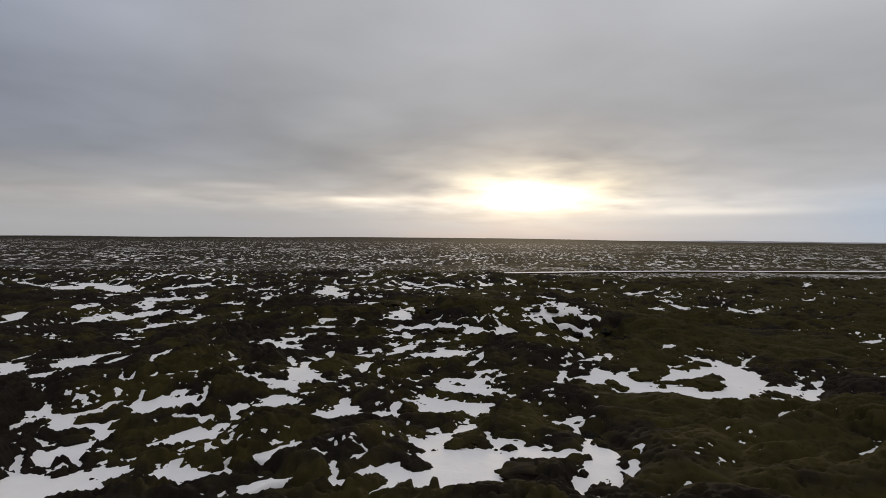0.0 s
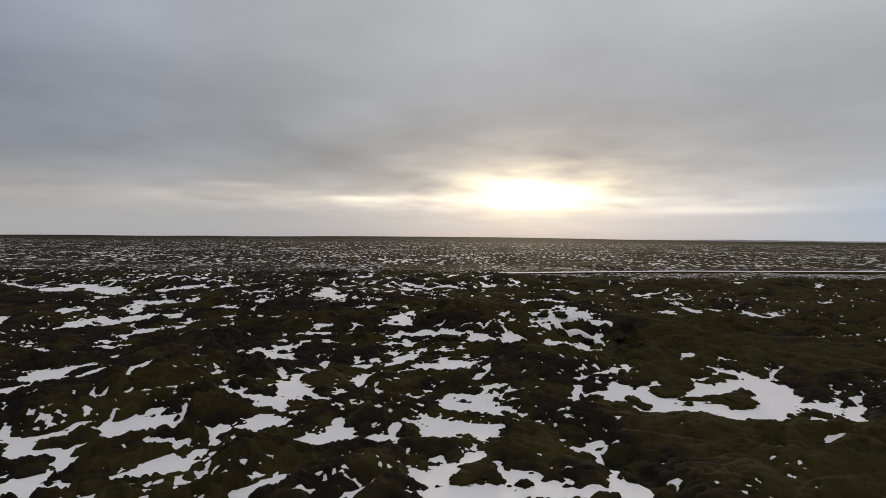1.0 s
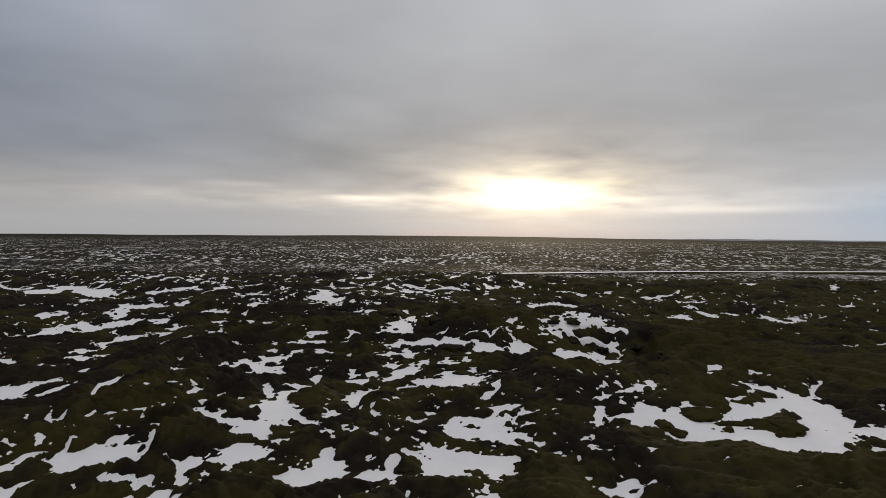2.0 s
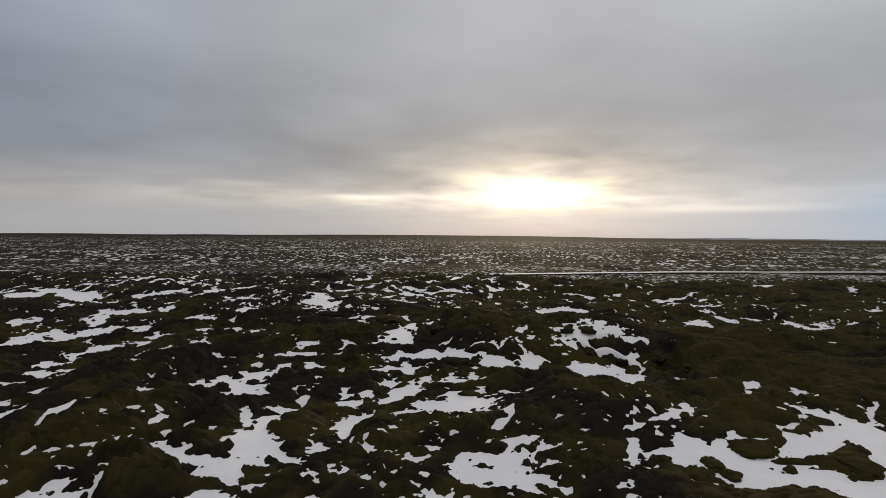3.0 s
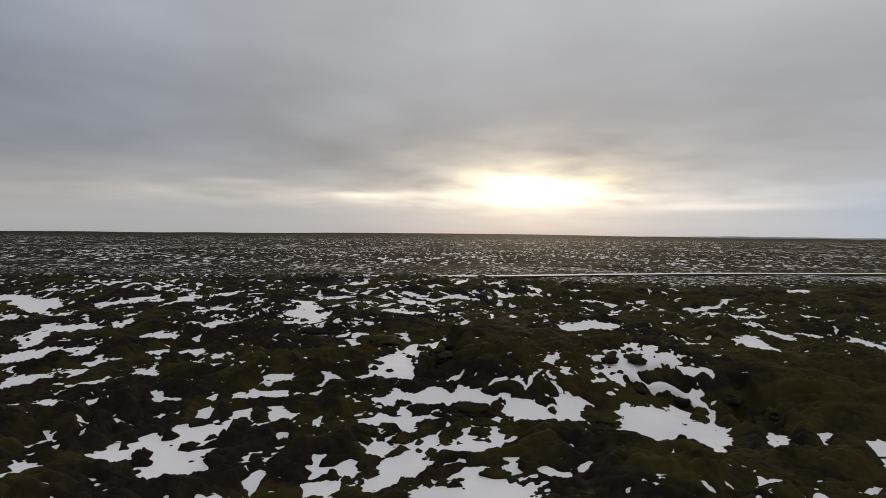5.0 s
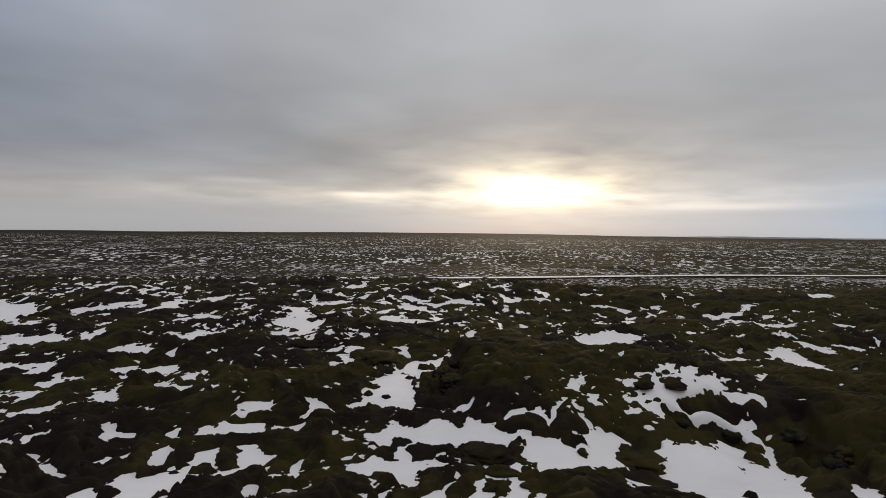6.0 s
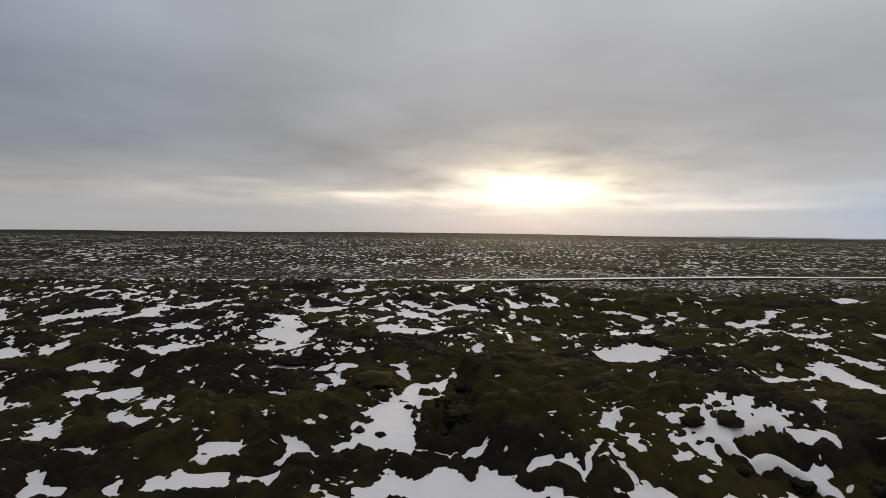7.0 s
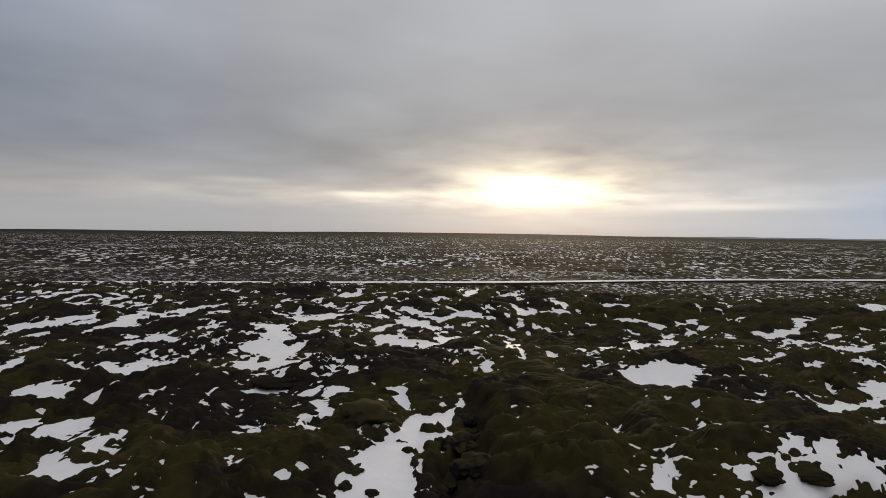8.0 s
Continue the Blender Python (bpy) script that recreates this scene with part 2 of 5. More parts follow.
DRIFTS += [
    (-3.1, 25.4, 0.72, 0.35, -0.05, 0.4), (-12.3, 25.6, 1.27, -0.08, -0.35, 0.72), (6.9, 25.6, 0.52, 0.02, 0.47, 1.77), (-10.6, 25.7, 1.14, 0.05, -0.11, 0.27),
    (-2.6, 25.7, 0.31, -0.02, -0.06, 0.55), (8.9, 25.8, 0.25, 0.14, 0.2, 0.57), (-17.2, 26.1, 0.9, 0.22, -0.22, 0.33), (1.6, 26.1, 1.56, 0.01, 0.09, 1.7),
    (-9.9, 26.5, 0.11, 0.26, -0.29, 0.79), (-15.7, 26.6, 0.8, 0.09, -0.43, 0.74), (16.8, 26.6, 0.76, 0.28, 0.17, 0.27), (-9.4, 26.8, 0.67, 0.02, -0.08, 0.22),
    (-20.3, 26.9, -0.23, 0.59, -0.64, 0.85), (-12.7, 27, 0.16, 0.25, -0.19, 0.41), (0.1, 27.1, 1.49, -0.05, 0, 1.07), (-4, 27.1, 0.41, 0.56, -0.07, 0.45),
]
DRIFTS += [
    (-17.9, 27.5, 0.3, -0.21, -0.54, 0.83), (5.5, 27.5, 1.39, 0.06, 0.11, 0.56), (7.8, 27.5, 0.56, -0.74, 0.68, 2.41), (20.8, 27.7, 0.71, 0.4, 0.31, 0.42),
    (4.2, 27.9, 1.15, 0.23, 0.1, 0.68), (-8.2, 28.1, 0.86, 0.73, -0.19, 0.64), (-20.1, 28.4, 0.54, -0.19, -0.69, 0.97), (-3.1, 28.7, 0.46, 0.57, -0.04, 0.34),
    (-7.7, 28.8, 0.5, 0.3, -0.16, 0.59), (-19.2, 28.9, 0.67, 0.22, -0.4, 0.6), (-10.9, 28.9, -0.19, 0.73, -0.18, 0.46), (7.8, 28.9, 0.58, -0.01, 0.35, 1.32),
    (-1.1, 29.1, 0.66, -0.54, -0.02, 0.63), (-18, 29.2, 0.56, 0.27, -0.16, 0.25), (3.6, 29.2, 0.54, -0.37, 0.07, 0.6), (-0.2, 29.4, 0.64, 0.37, -0.01, 1.11),
]
DRIFTS += [
    (22.6, 29.4, 0.39, -0.26, 0.19, 0.25), (2.6, 29.7, 0.36, -1.02, 0.07, 0.84), (-19.9, 30, 0.72, 0.05, -0.3, 0.46), (-14.5, 30.6, 1.33, 0.1, -0.21, 0.45),
    (-19.7, 30.7, 1.32, 0.34, -0.43, 0.67), (-21.8, 30.8, 0.63, -0.32, -0.34, 0.48), (-16.2, 30.8, 0.69, -0.44, -0.29, 0.55), (8, 30.8, 0.46, -0.86, 0.21, 0.82),
    (-14.3, 31.5, 1.07, 0.09, -0.31, 0.69), (-12.5, 31.5, 0.34, 0.25, -0.16, 0.4), (-0.5, 31.5, 0.37, 0.24, -0.01, 0.42), (1.4, 31.8, 0.59, 0.5, 0.03, 0.78),
    (7.4, 32.4, 0.72, -0.4, 0.13, 0.55), (-24.6, 32.7, 0.18, 0.98, -0.31, 0.41), (-12.8, 32.7, 0.33, 0.17, -0.15, 0.39), (-19.8, 32.9, 0.27, 0.38, -0.62, 1.04),
]
DRIFTS += [
    (16.7, 32.9, 0.21, -0.1, 0.2, 0.39), (-22.8, 33.5, 0.58, -0.16, -0.45, 0.66), (-21.6, 33.6, 1.27, 0.38, -0.22, 0.35), (7.9, 33.7, 0.33, -0.03, 0.13, 0.56),
    (-14.2, 34, 0.24, 0.24, -0.2, 0.47), (21, 34.1, 1.05, 0.72, 0.33, 0.54), (-10.7, 34.4, 0.47, 0.16, -0.15, 0.49), (-3.8, 34.4, 1.01, 0.23, -0.06, 0.49),
    (-23.3, 34.5, 0.87, -0.17, -0.36, 0.54), (-19.9, 34.5, 0.27, 0.25, -0.2, 0.34), (-15.7, 34.6, 0.59, -0.09, -0.2, 0.45), (-7.3, 34.6, 1.03, -0.27, -0.19, 0.91),
    (-12.8, 34.8, 0.21, -0, -0.3, 0.82), (-25.3, 35.1, 0.44, 0.37, -0.29, 0.4), (-0.6, 35.1, 0.88, -0.19, -0.01, 0.72), (-5.9, 35.3, 0.89, -0.04, -0.17, 1.03),
]
DRIFTS += [
    (-25, 35.4, 0.08, 0.19, -0.44, 0.63), (-22.2, 35.6, 0.89, 0.4, -0.19, 0.31), (2.3, 35.7, 0.8, 0.25, 0.06, 0.99), (-12.8, 35.9, 0.45, 0.36, -0.22, 0.62),
    (-2.9, 35.9, 0.24, 0.57, -0.06, 0.79), (0.7, 36.5, 1.53, -0.56, 0.02, 0.98), (-18.7, 36.6, 1.37, 0.04, -0.4, 0.78), (3.2, 36.6, 1.11, 0.95, 0.05, 0.55),
    (-1.7, 36.7, 0.76, -0.5, -0.02, 0.33), (-10.8, 36.8, 1.02, 0.03, -0.23, 0.78), (-16.7, 36.9, 0.63, 0.4, -0.29, 0.65), (-6.3, 37, 0.26, 0.21, -0.11, 0.66),
    (-21.4, 37.1, 0.5, 0.75, -0.17, 0.3), (-15.9, 37.9, -0.12, 0.82, -0.21, 0.5), (22.8, 38.1, 0.57, 0.06, 0.35, 0.59), (4.7, 38.3, 0.31, 0.01, 0.05, 0.45),
]
DRIFTS += [
    (-17.6, 38.4, 0.33, 0.29, -0.18, 0.39), (18.8, 38.4, 1.9, -0.46, 0.64, 1.33), (-20.9, 38.7, 0.61, -0.27, -0.29, 0.54), (3.5, 39.1, 0.76, -0.29, 0.06, 0.68),
    (16.5, 39.4, 1.76, -0.51, 0.5, 1.21), (20.7, 39.5, 1.94, 0.32, 0.81, 1.56), (1.7, 39.6, 1.38, -0.28, 0.03, 0.8), (-11.2, 39.7, 1.04, -0.18, -0.21, 0.74),
    (13.8, 39.7, 1.58, -0.04, 0.4, 1.15), (-17.8, 39.7, 0.52, 0, -0.07, 0.1), (26.2, 39.8, 1.17, 0.81, 1.2, 1.83), (-15.9, 39.9, 0.34, -0.09, -0.23, 0.36),
    (-16.4, 40, 0.55, -0.04, -0.09, 0.14), (24.7, 40.3, 1.55, 0.88, 1.05, 1.73), (2.4, 40.5, 1.09, 0.03, 0.06, 0.44), (-11.2, 40.6, 1.62, 0.2, -0.24, 0.57),
]
DRIFTS += [
    (-12.4, 40.6, 0.57, 0.35, -0.2, 0.42), (-10.2, 40.6, 1.17, 0.13, -0.21, 0.55), (4.4, 40.6, 0.37, 0.14, 0.04, 0.17), (-19.7, 40.7, 0.21, 0.1, -0.12, 0.15),
    (-2.3, 40.7, 0.4, -0.1, -0.01, 0.19), (-13.5, 40.8, 0.59, -0.19, -0.15, 0.29), (13, 40.8, 1.73, 0.03, 0.16, 0.29), (24.3, 41, 1.48, 0.08, 0.58, 0.98),
    (15.3, 41, 1.67, -0.08, 0.2, 0.31), (0.3, 41.1, 0.37, 0, 0.02, 0.57), (2, 41.2, 1.5, 0.03, 0.07, 0.65), (9, 41.2, 0.66, -0.09, 0.28, 0.71),
    (-14.1, 41.3, 0.6, -0.1, -0.16, 0.31), (-1.8, 41.3, 0.75, 0.14, -0.01, 0.2), (10.8, 41.3, 0.76, 0.02, 0.25, 0.56), (-18.1, 41.4, 0.35, 0.14, -0.17, 0.25),
]
DRIFTS += [
    (13.6, 41.4, 1.28, 0.05, 0.4, 0.7), (-8.6, 41.6, 0.43, 0.26, -0.2, 0.64), (0.8, 41.6, 1.14, 0.01, 0.03, 0.44), (3.8, 41.6, 0.24, 0.47, 0.06, 0.33),
    (15.2, 41.6, 1.24, -0.03, 0.27, 0.43), (-15.6, 41.7, 0.6, -0.16, -0.11, 0.18), (-14.8, 41.8, 0.08, 0.32, -0.21, 0.38), (-0.5, 41.9, 0.64, -0.33, 0, 0.31),
    (11.7, 41.9, 0.78, 0.03, 0.51, 1.06), (13, 42, 1.06, 0.06, 0.32, 0.61), (-29.6, 42.1, 0.73, 0.58, -0.4, 0.57), (-16.6, 42.1, 0.52, -0.08, -0.12, 0.19),
    (-13.8, 42.1, 0.33, -0.04, -0.3, 0.6), (10.7, 42.2, 1.02, 0.27, 0.11, 0.24), (-10.1, 42.3, 1.35, 0.22, -0.4, 1.13), (-20.2, 42.3, 0.32, 0.02, -0.12, 0.16),
]
DRIFTS += [
    (-3.6, 42.4, 0.45, 0.15, -0.02, 0.18), (2.5, 42.4, 0.26, 0.41, 0.06, 0.51), (9, 42.4, 0.19, -0.19, 0.4, 1.07), (-1.1, 42.5, 0.79, -0.26, -0, 0.23),
    (16.5, 42.5, 0.57, 0.39, 0.32, 0.48), (-7.3, 42.6, 0.52, 0.03, -0.11, 0.43), (-7.8, 42.8, 0.34, 0.22, -0.13, 0.51), (-4.7, 42.8, 0.52, -0.27, -0.03, 0.19),
    (-8.7, 42.9, 0.86, 0.25, -0.17, 0.57), (18.1, 42.9, 1.39, 0.27, 0.61, 0.86), (23.2, 43.1, 0.99, -0.98, 1.59, 2.97), (28.9, 43.2, 0.59, 0.37, 0.54, 0.82),
    (-15.3, 43.2, 0.09, 0.29, -0.19, 0.36), (-6.9, 43.2, 0.68, 0.56, -0.14, 0.61), (1.4, 43.2, 0.22, 0.11, 0.02, 0.28), (12.1, 43.2, 0.26, -0.58, 0.22, 0.47),
]
DRIFTS += [
    (3.1, 43.4, 0.77, 0.1, 0.06, 0.44), (14.2, 43.4, 0.6, 0.4, 0.51, 0.93), (-11.7, 43.5, 0.58, 0.58, -0.18, 0.46), (-10.9, 43.8, 0.76, 0.18, -0.38, 1.03),
    (-33.3, 43.9, 0.33, 1.19, -1.26, 1.67), (15.4, 44, 1.13, 0.05, 0.15, 0.26), (-13.8, 44.3, 0.38, 0.64, -0.1, 0.22), (-0.3, 44.4, 0.2, -0.02, 0.01, 0.32),
    (20.3, 44.4, 0.92, 0.11, 1.14, 1.53), (18.7, 44.5, 0.47, -0.22, 0.31, 0.46), (-23, 44.7, -0.16, 0.57, -0.37, 0.47), (-6.4, 44.7, 0.34, -0.01, -0.15, 0.74),
    (10, 44.7, 0.7, 0.21, 0.13, 0.34), (-14.8, 44.8, 0.14, 0.77, -0.22, 0.45), (-16.7, 44.9, 0.04, 0.55, -0.29, 0.52), (2.3, 45.1, 0.36, 0.16, 0.06, 0.55),
]
DRIFTS += [
    (-30.5, 45.4, 2.65, -0.24, -0.74, 1.11), (-34.6, 45.4, 1.15, -0.02, -0.77, 1.01), (2.8, 45.7, 0.36, 0.1, 0.03, 0.25), (23.3, 45.8, 1.15, -1.33, 1.49, 2.96),
    (-11.1, 45.9, 0.32, 0.1, -0.55, 1.59), (-25.9, 46, 0.37, 0.82, -0.36, 0.64), (-1, 46, 0.59, 0.24, -0, 0.29), (-23, 46.1, 0.16, 0.8, -0.48, 0.65),
    (18.3, 46.1, 0.61, -0.35, 0.19, 0.29), (-30.2, 46.3, 1.68, -0.1, -0.79, 1.22), (-18.9, 46.3, 0.21, 0.25, -0.28, 0.46), (19.3, 46.3, 0.53, 0.34, 0.21, 0.31),
    (12.3, 46.4, 1.03, 0.58, 0.33, 0.75), (-16.3, 46.5, 0.17, 0.84, -0.18, 0.36), (-6.7, 46.5, 0.39, 0.34, -0.22, 1.09), (-12.4, 47, 0.47, -0.27, -0.7, 1.87),
]
DRIFTS += [
    (-11.3, 47.3, 0.7, 0.22, -0.29, 0.86), (14, 47.3, 0.3, 0.31, 0.34, 0.72), (22.6, 47.3, 0.39, -0.38, 1.33, 1.77), (13.5, 47.6, 1, 0.56, 0.34, 0.76),
    (0.1, 47.7, 1.09, -0.41, 0.01, 0.41), (-6.1, 47.7, 0.89, 0.66, -0.17, 1.01), (-22.8, 47.8, 0.36, 0.57, -0.44, 0.63), (-28, 48.1, 1.56, 0.62, -0.52, 0.9),
    (-2.5, 48.1, 0.96, -0.09, -0.02, 0.44), (20.9, 48.2, 0.68, 0.06, 0.21, 0.31), (-3.6, 48.3, 0.38, -0, -0.02, 0.27), (22.5, 48.3, 0.56, -0.54, 0.8, 1.09),
    (-0.4, 48.5, 1.44, -0.66, 0.01, 0.81), (-5.5, 48.5, 0.42, 0.18, -0.1, 0.66), (14.2, 48.9, 0.36, 0.08, 0.41, 0.89), (1.6, 49, 1.16, 0.26, 0.06, 0.87),
]
DRIFTS += [
    (-36, 49.2, 0.32, 1.25, -0.6, 0.82), (-11, 49.5, 1.05, 0.04, -0.11, 0.37), (-9.5, 49.5, 0.65, 0.07, -0.07, 0.28), (20.7, 49.6, 0.5, -0.51, 0.24, 0.37),
    (22.3, 49.7, 0.59, -0.83, 0.43, 0.63), (0.6, 49.8, 0.92, -0.22, 0.07, 1.56), (26.9, 50.1, 1.26, 1.42, 0.36, 0.67), (-20.7, 50.1, 0.56, 0.9, -0.2, 0.34),
    (17.8, 50.3, 1.01, 0.73, 0.23, 0.41), (13.3, 50.4, 1.09, 0.83, 0.17, 0.42), (-34.6, 50.7, 1.53, 0.73, -0.41, 0.6), (3.5, 50.8, 0.49, -0.47, 0.06, 0.49),
    (-27.7, 51, 0.32, 0.4, -0.44, 0.57), (-20.6, 51.1, 0.31, 0.2, -0.26, 0.46), (-4.2, 51.1, 0.67, 0.26, -0.06, 0.65), (-7, 51.1, 0.73, 0.22, -0.11, 0.63),
]
DRIFTS += [
    (-0.7, 51.2, 0.63, 0.37, 0, 0.33), (1.8, 51.4, 0.65, 0.25, 0.04, 0.5), (-10.2, 51.6, 0.16, 0.72, -0.15, 0.58), (5.3, 51.6, 0.41, 0.35, 0.09, 0.54),
    (-2.7, 51.8, 0.41, 0.3, -0.03, 0.54), (9.1, 51.8, 0.24, 0.02, 0.16, 0.34), (-14.3, 52, 1.05, 0.53, -0.3, 0.79), (-17.1, 52.2, 0.53, 0.1, -0.15, 0.22),
    (11.4, 52.3, 0.6, 0.22, 0.17, 0.32), (-0.7, 52.5, 0.39, 0.15, 0.01, 0.2), (1.9, 52.6, 0.7, 0.22, 0.04, 0.28), (-3.4, 52.8, 0.99, 0.35, -0.07, 0.94),
    (-29.2, 53.1, 0.16, 0.66, -0.4, 0.51), (-8.2, 53.1, 0.57, -0.07, -0.06, 0.32), (-6.1, 53.2, 0.59, -0.54, -0.13, 0.94), (-17.3, 53.2, 0.99, 0.19, -0.38, 0.6),
]
DRIFTS += [
    (-7.5, 53.3, 0.44, 0.45, -0.16, 0.88), (-15.4, 53.3, 1.74, 0.44, -0.33, 0.59), (24.3, 53.5, 0.6, 0.24, 0.39, 0.58), (-10.7, 53.6, 0.59, 0.31, -0.07, 0.19),
    (-6.1, 53.7, 0.51, -0.04, -0.08, 0.42), (-31.9, 53.8, 1.57, 0.08, -0.76, 1.29), (-0.6, 53.8, 0.75, -0.08, 0.01, 0.3), (-21.6, 53.9, 0.39, 0.33, -0.47, 0.85),
    (-18.2, 53.9, -0.14, 0.6, -0.52, 0.79), (-1.6, 53.9, 0.25, 0.2, -0, 0.35), (-3.3, 53.9, 0.49, 0.21, -0.03, 0.45), (5.2, 54, 0.2, -0.02, 0.08, 0.29),
    (-13.8, 54.1, 0.75, 0.58, -0.17, 0.36), (21, 54.2, 0.25, 0.04, 0.45, 0.78), (-7.7, 54.2, 0.26, 0.22, -0.15, 0.62), (-16.2, 54.3, 0.81, 0.4, -0.7, 1.22),
]
DRIFTS += [
    (-21.3, 54.3, 0.4, -0.21, -0.6, 0.78), (1.9, 54.3, 0.51, 0.39, 0.05, 0.41), (0.1, 54.4, 1.16, -0.07, 0.04, 0.71), (-13.2, 54.6, 0.34, 0.29, -0.1, 0.22),
    (24.8, 54.7, 0.59, 0.08, 0.38, 0.57), (-2.2, 54.9, 0.22, -0.16, -0.01, 0.44), (-30.2, 55, 0.89, 0.26, -0.65, 0.86), (-3.3, 55, 0.69, -0.34, -0.01, 0.18),
    (-42.1, 55.2, 0.44, 0.73, -0.68, 0.89), (-4.8, 55.2, 0.5, -0.19, -0.1, 0.82), (17.5, 55.3, 1.01, -0.07, 0.43, 0.61), (-22.4, 55.4, 0.59, -0.41, -0.25, 0.32),
    (-9.8, 55.5, 0.23, 0.32, -0.07, 0.24), (-13.9, 55.6, 0.39, 0.33, -0.17, 0.37), (-17.3, 55.6, 0.42, 0.3, -0.16, 0.27), (-0.3, 55.7, 0.39, 0.12, 0.02, 0.57),
]
DRIFTS += [
    (2.4, 55.7, 0.5, 0.46, 0.06, 0.46), (-5.7, 55.8, 0.31, -0.26, -0.05, 0.3), (-3.9, 55.9, 0.6, -0.61, -0.03, 0.38), (-21, 56, -0.14, 0.5, -0.3, 0.42),
    (17.1, 56.1, 0.46, -0.53, 0.43, 0.63), (-15.3, 56.2, 1.03, 0.16, -0.61, 1.22), (22.5, 56.3, 0.77, 0.36, 0.7, 1.21), (-2, 56.3, 0.17, -0.02, -0.02, 0.86),
    (13.7, 56.4, 0.26, -0.44, 1.08, 1.98), (-39.3, 56.8, 2.14, -0.8, -0.95, 1.38), (-29.9, 56.8, -0.16, 0.91, -0.73, 1.02), (-8.8, 56.8, 0.62, 0.36, -0.11, 0.41),
    (-1.7, 56.8, 0.39, 0.41, -0, 0.23), (-4.3, 56.9, 0.62, -0.48, -0.08, 0.81), (1.8, 56.9, 0.43, 0.01, 0.2, 1.7), (-0, 56.9, 0.32, -0.47, 0.05, 0.92),
]
DRIFTS += [
    (-10.5, 57.2, 0.17, 0.01, -0.14, 0.44), (-15.3, 57.3, 1.37, 0.44, -0.51, 1.07), (20.1, 57.3, 0.12, 0.01, 0.59, 0.79), (-19.6, 57.4, 0.27, 0.21, -0.29, 0.46),
    (-3, 57.5, 0.4, 0.18, -0.02, 0.3), (13.6, 57.5, 0.61, -1.05, 1.17, 2.24), (-14.3, 57.8, 1.04, 0.65, -0.31, 0.71), (-8.6, 57.9, 0.53, -0.01, -0.22, 0.92),
    (17.6, 57.9, 0.31, -0.66, 0.4, 0.62), (-32.8, 58, 0.69, 0.3, -1.01, 1.32), (-20.3, 58.1, 0.75, -0.34, -0.48, 0.76), (11.6, 58.2, 1.72, -0.13, 1.15, 2.59),
    (18.1, 58.2, 0.67, 0.48, 0.24, 0.36), (-9.5, 58.3, 0.45, 0.01, -0.11, 0.4), (-36.9, 58.4, 0.8, 0.03, -0.57, 0.9), (1, 58.4, 0.77, 0.25, 0.05, 0.68),
]
DRIFTS += [
    (2.2, 58.4, 0.95, 0.44, 0.05, 0.45), (21.1, 58.5, 0.4, 0.14, 0.17, 0.22), (8.8, 58.6, 1.15, -0.51, 0.71, 2.06), (-19.5, 58.8, 0.21, 0.41, -0.17, 0.29),
    (-12.4, 58.9, 0.61, 0.42, -0.09, 0.25), (-14.2, 59.1, 0.3, 0.31, -0.25, 0.61), (44.8, 59.2, 1.6, 0.55, 0.75, 1), (-4.2, 59.2, 1.39, -0.15, -0.11, 1.23),
    (-5.6, 59.3, 0.73, -0.41, -0.09, 0.68), (0.4, 59.3, 0.43, -0, 0.03, 0.44), (-16, 59.4, 0.18, 0.4, -0.59, 1.27), (-3, 59.4, 0.69, -0.24, -0.02, 0.41),
    (15.5, 59.4, 0.69, 0.13, 0.19, 0.34), (-19.1, 59.5, 0.37, 0.22, -0.17, 0.29), (-13.1, 59.5, 0.39, -0.22, -0.16, 0.43), (-9, 59.5, 0.14, 0.7, -0.19, 0.79),
]
DRIFTS += [
    (-2.1, 59.5, 0.47, -0.21, -0.01, 0.32), (-0.7, 59.5, 0.36, -0.34, 0.01, 0.46), (-11.2, 60.1, 0.51, 0.59, -0.17, 0.54), (-18.1, 60.2, 0.24, 0.51, -0.2, 0.38),
    (14.1, 60.2, 0.26, -2.03, 1.23, 2.51), (-31.1, 60.3, 0.72, 1.84, -0.49, 0.71), (4.9, 60.4, 1.72, 0.53, 0.16, 0.81), (-13.9, 60.5, 0.59, 0.62, -0.31, 0.81),
    (15.6, 60.5, 0.06, -0.61, 0.28, 0.52), (-7.1, 60.7, 0.64, 0.39, -0.05, 0.28), (18, 60.7, 0.53, 0.45, 0.37, 0.61), (3.1, 60.8, 1.43, -0.2, 0.13, 0.92),
    (-3.9, 60.8, 0.61, -0.44, -0.07, 0.91), (12.1, 60.9, 2.23, -0.18, 1.54, 3.67), (-16.3, 61.1, 0.21, 0.4, -0.29, 0.64), (6.4, 61.1, 1.49, 0.75, 0.21, 0.89),
]
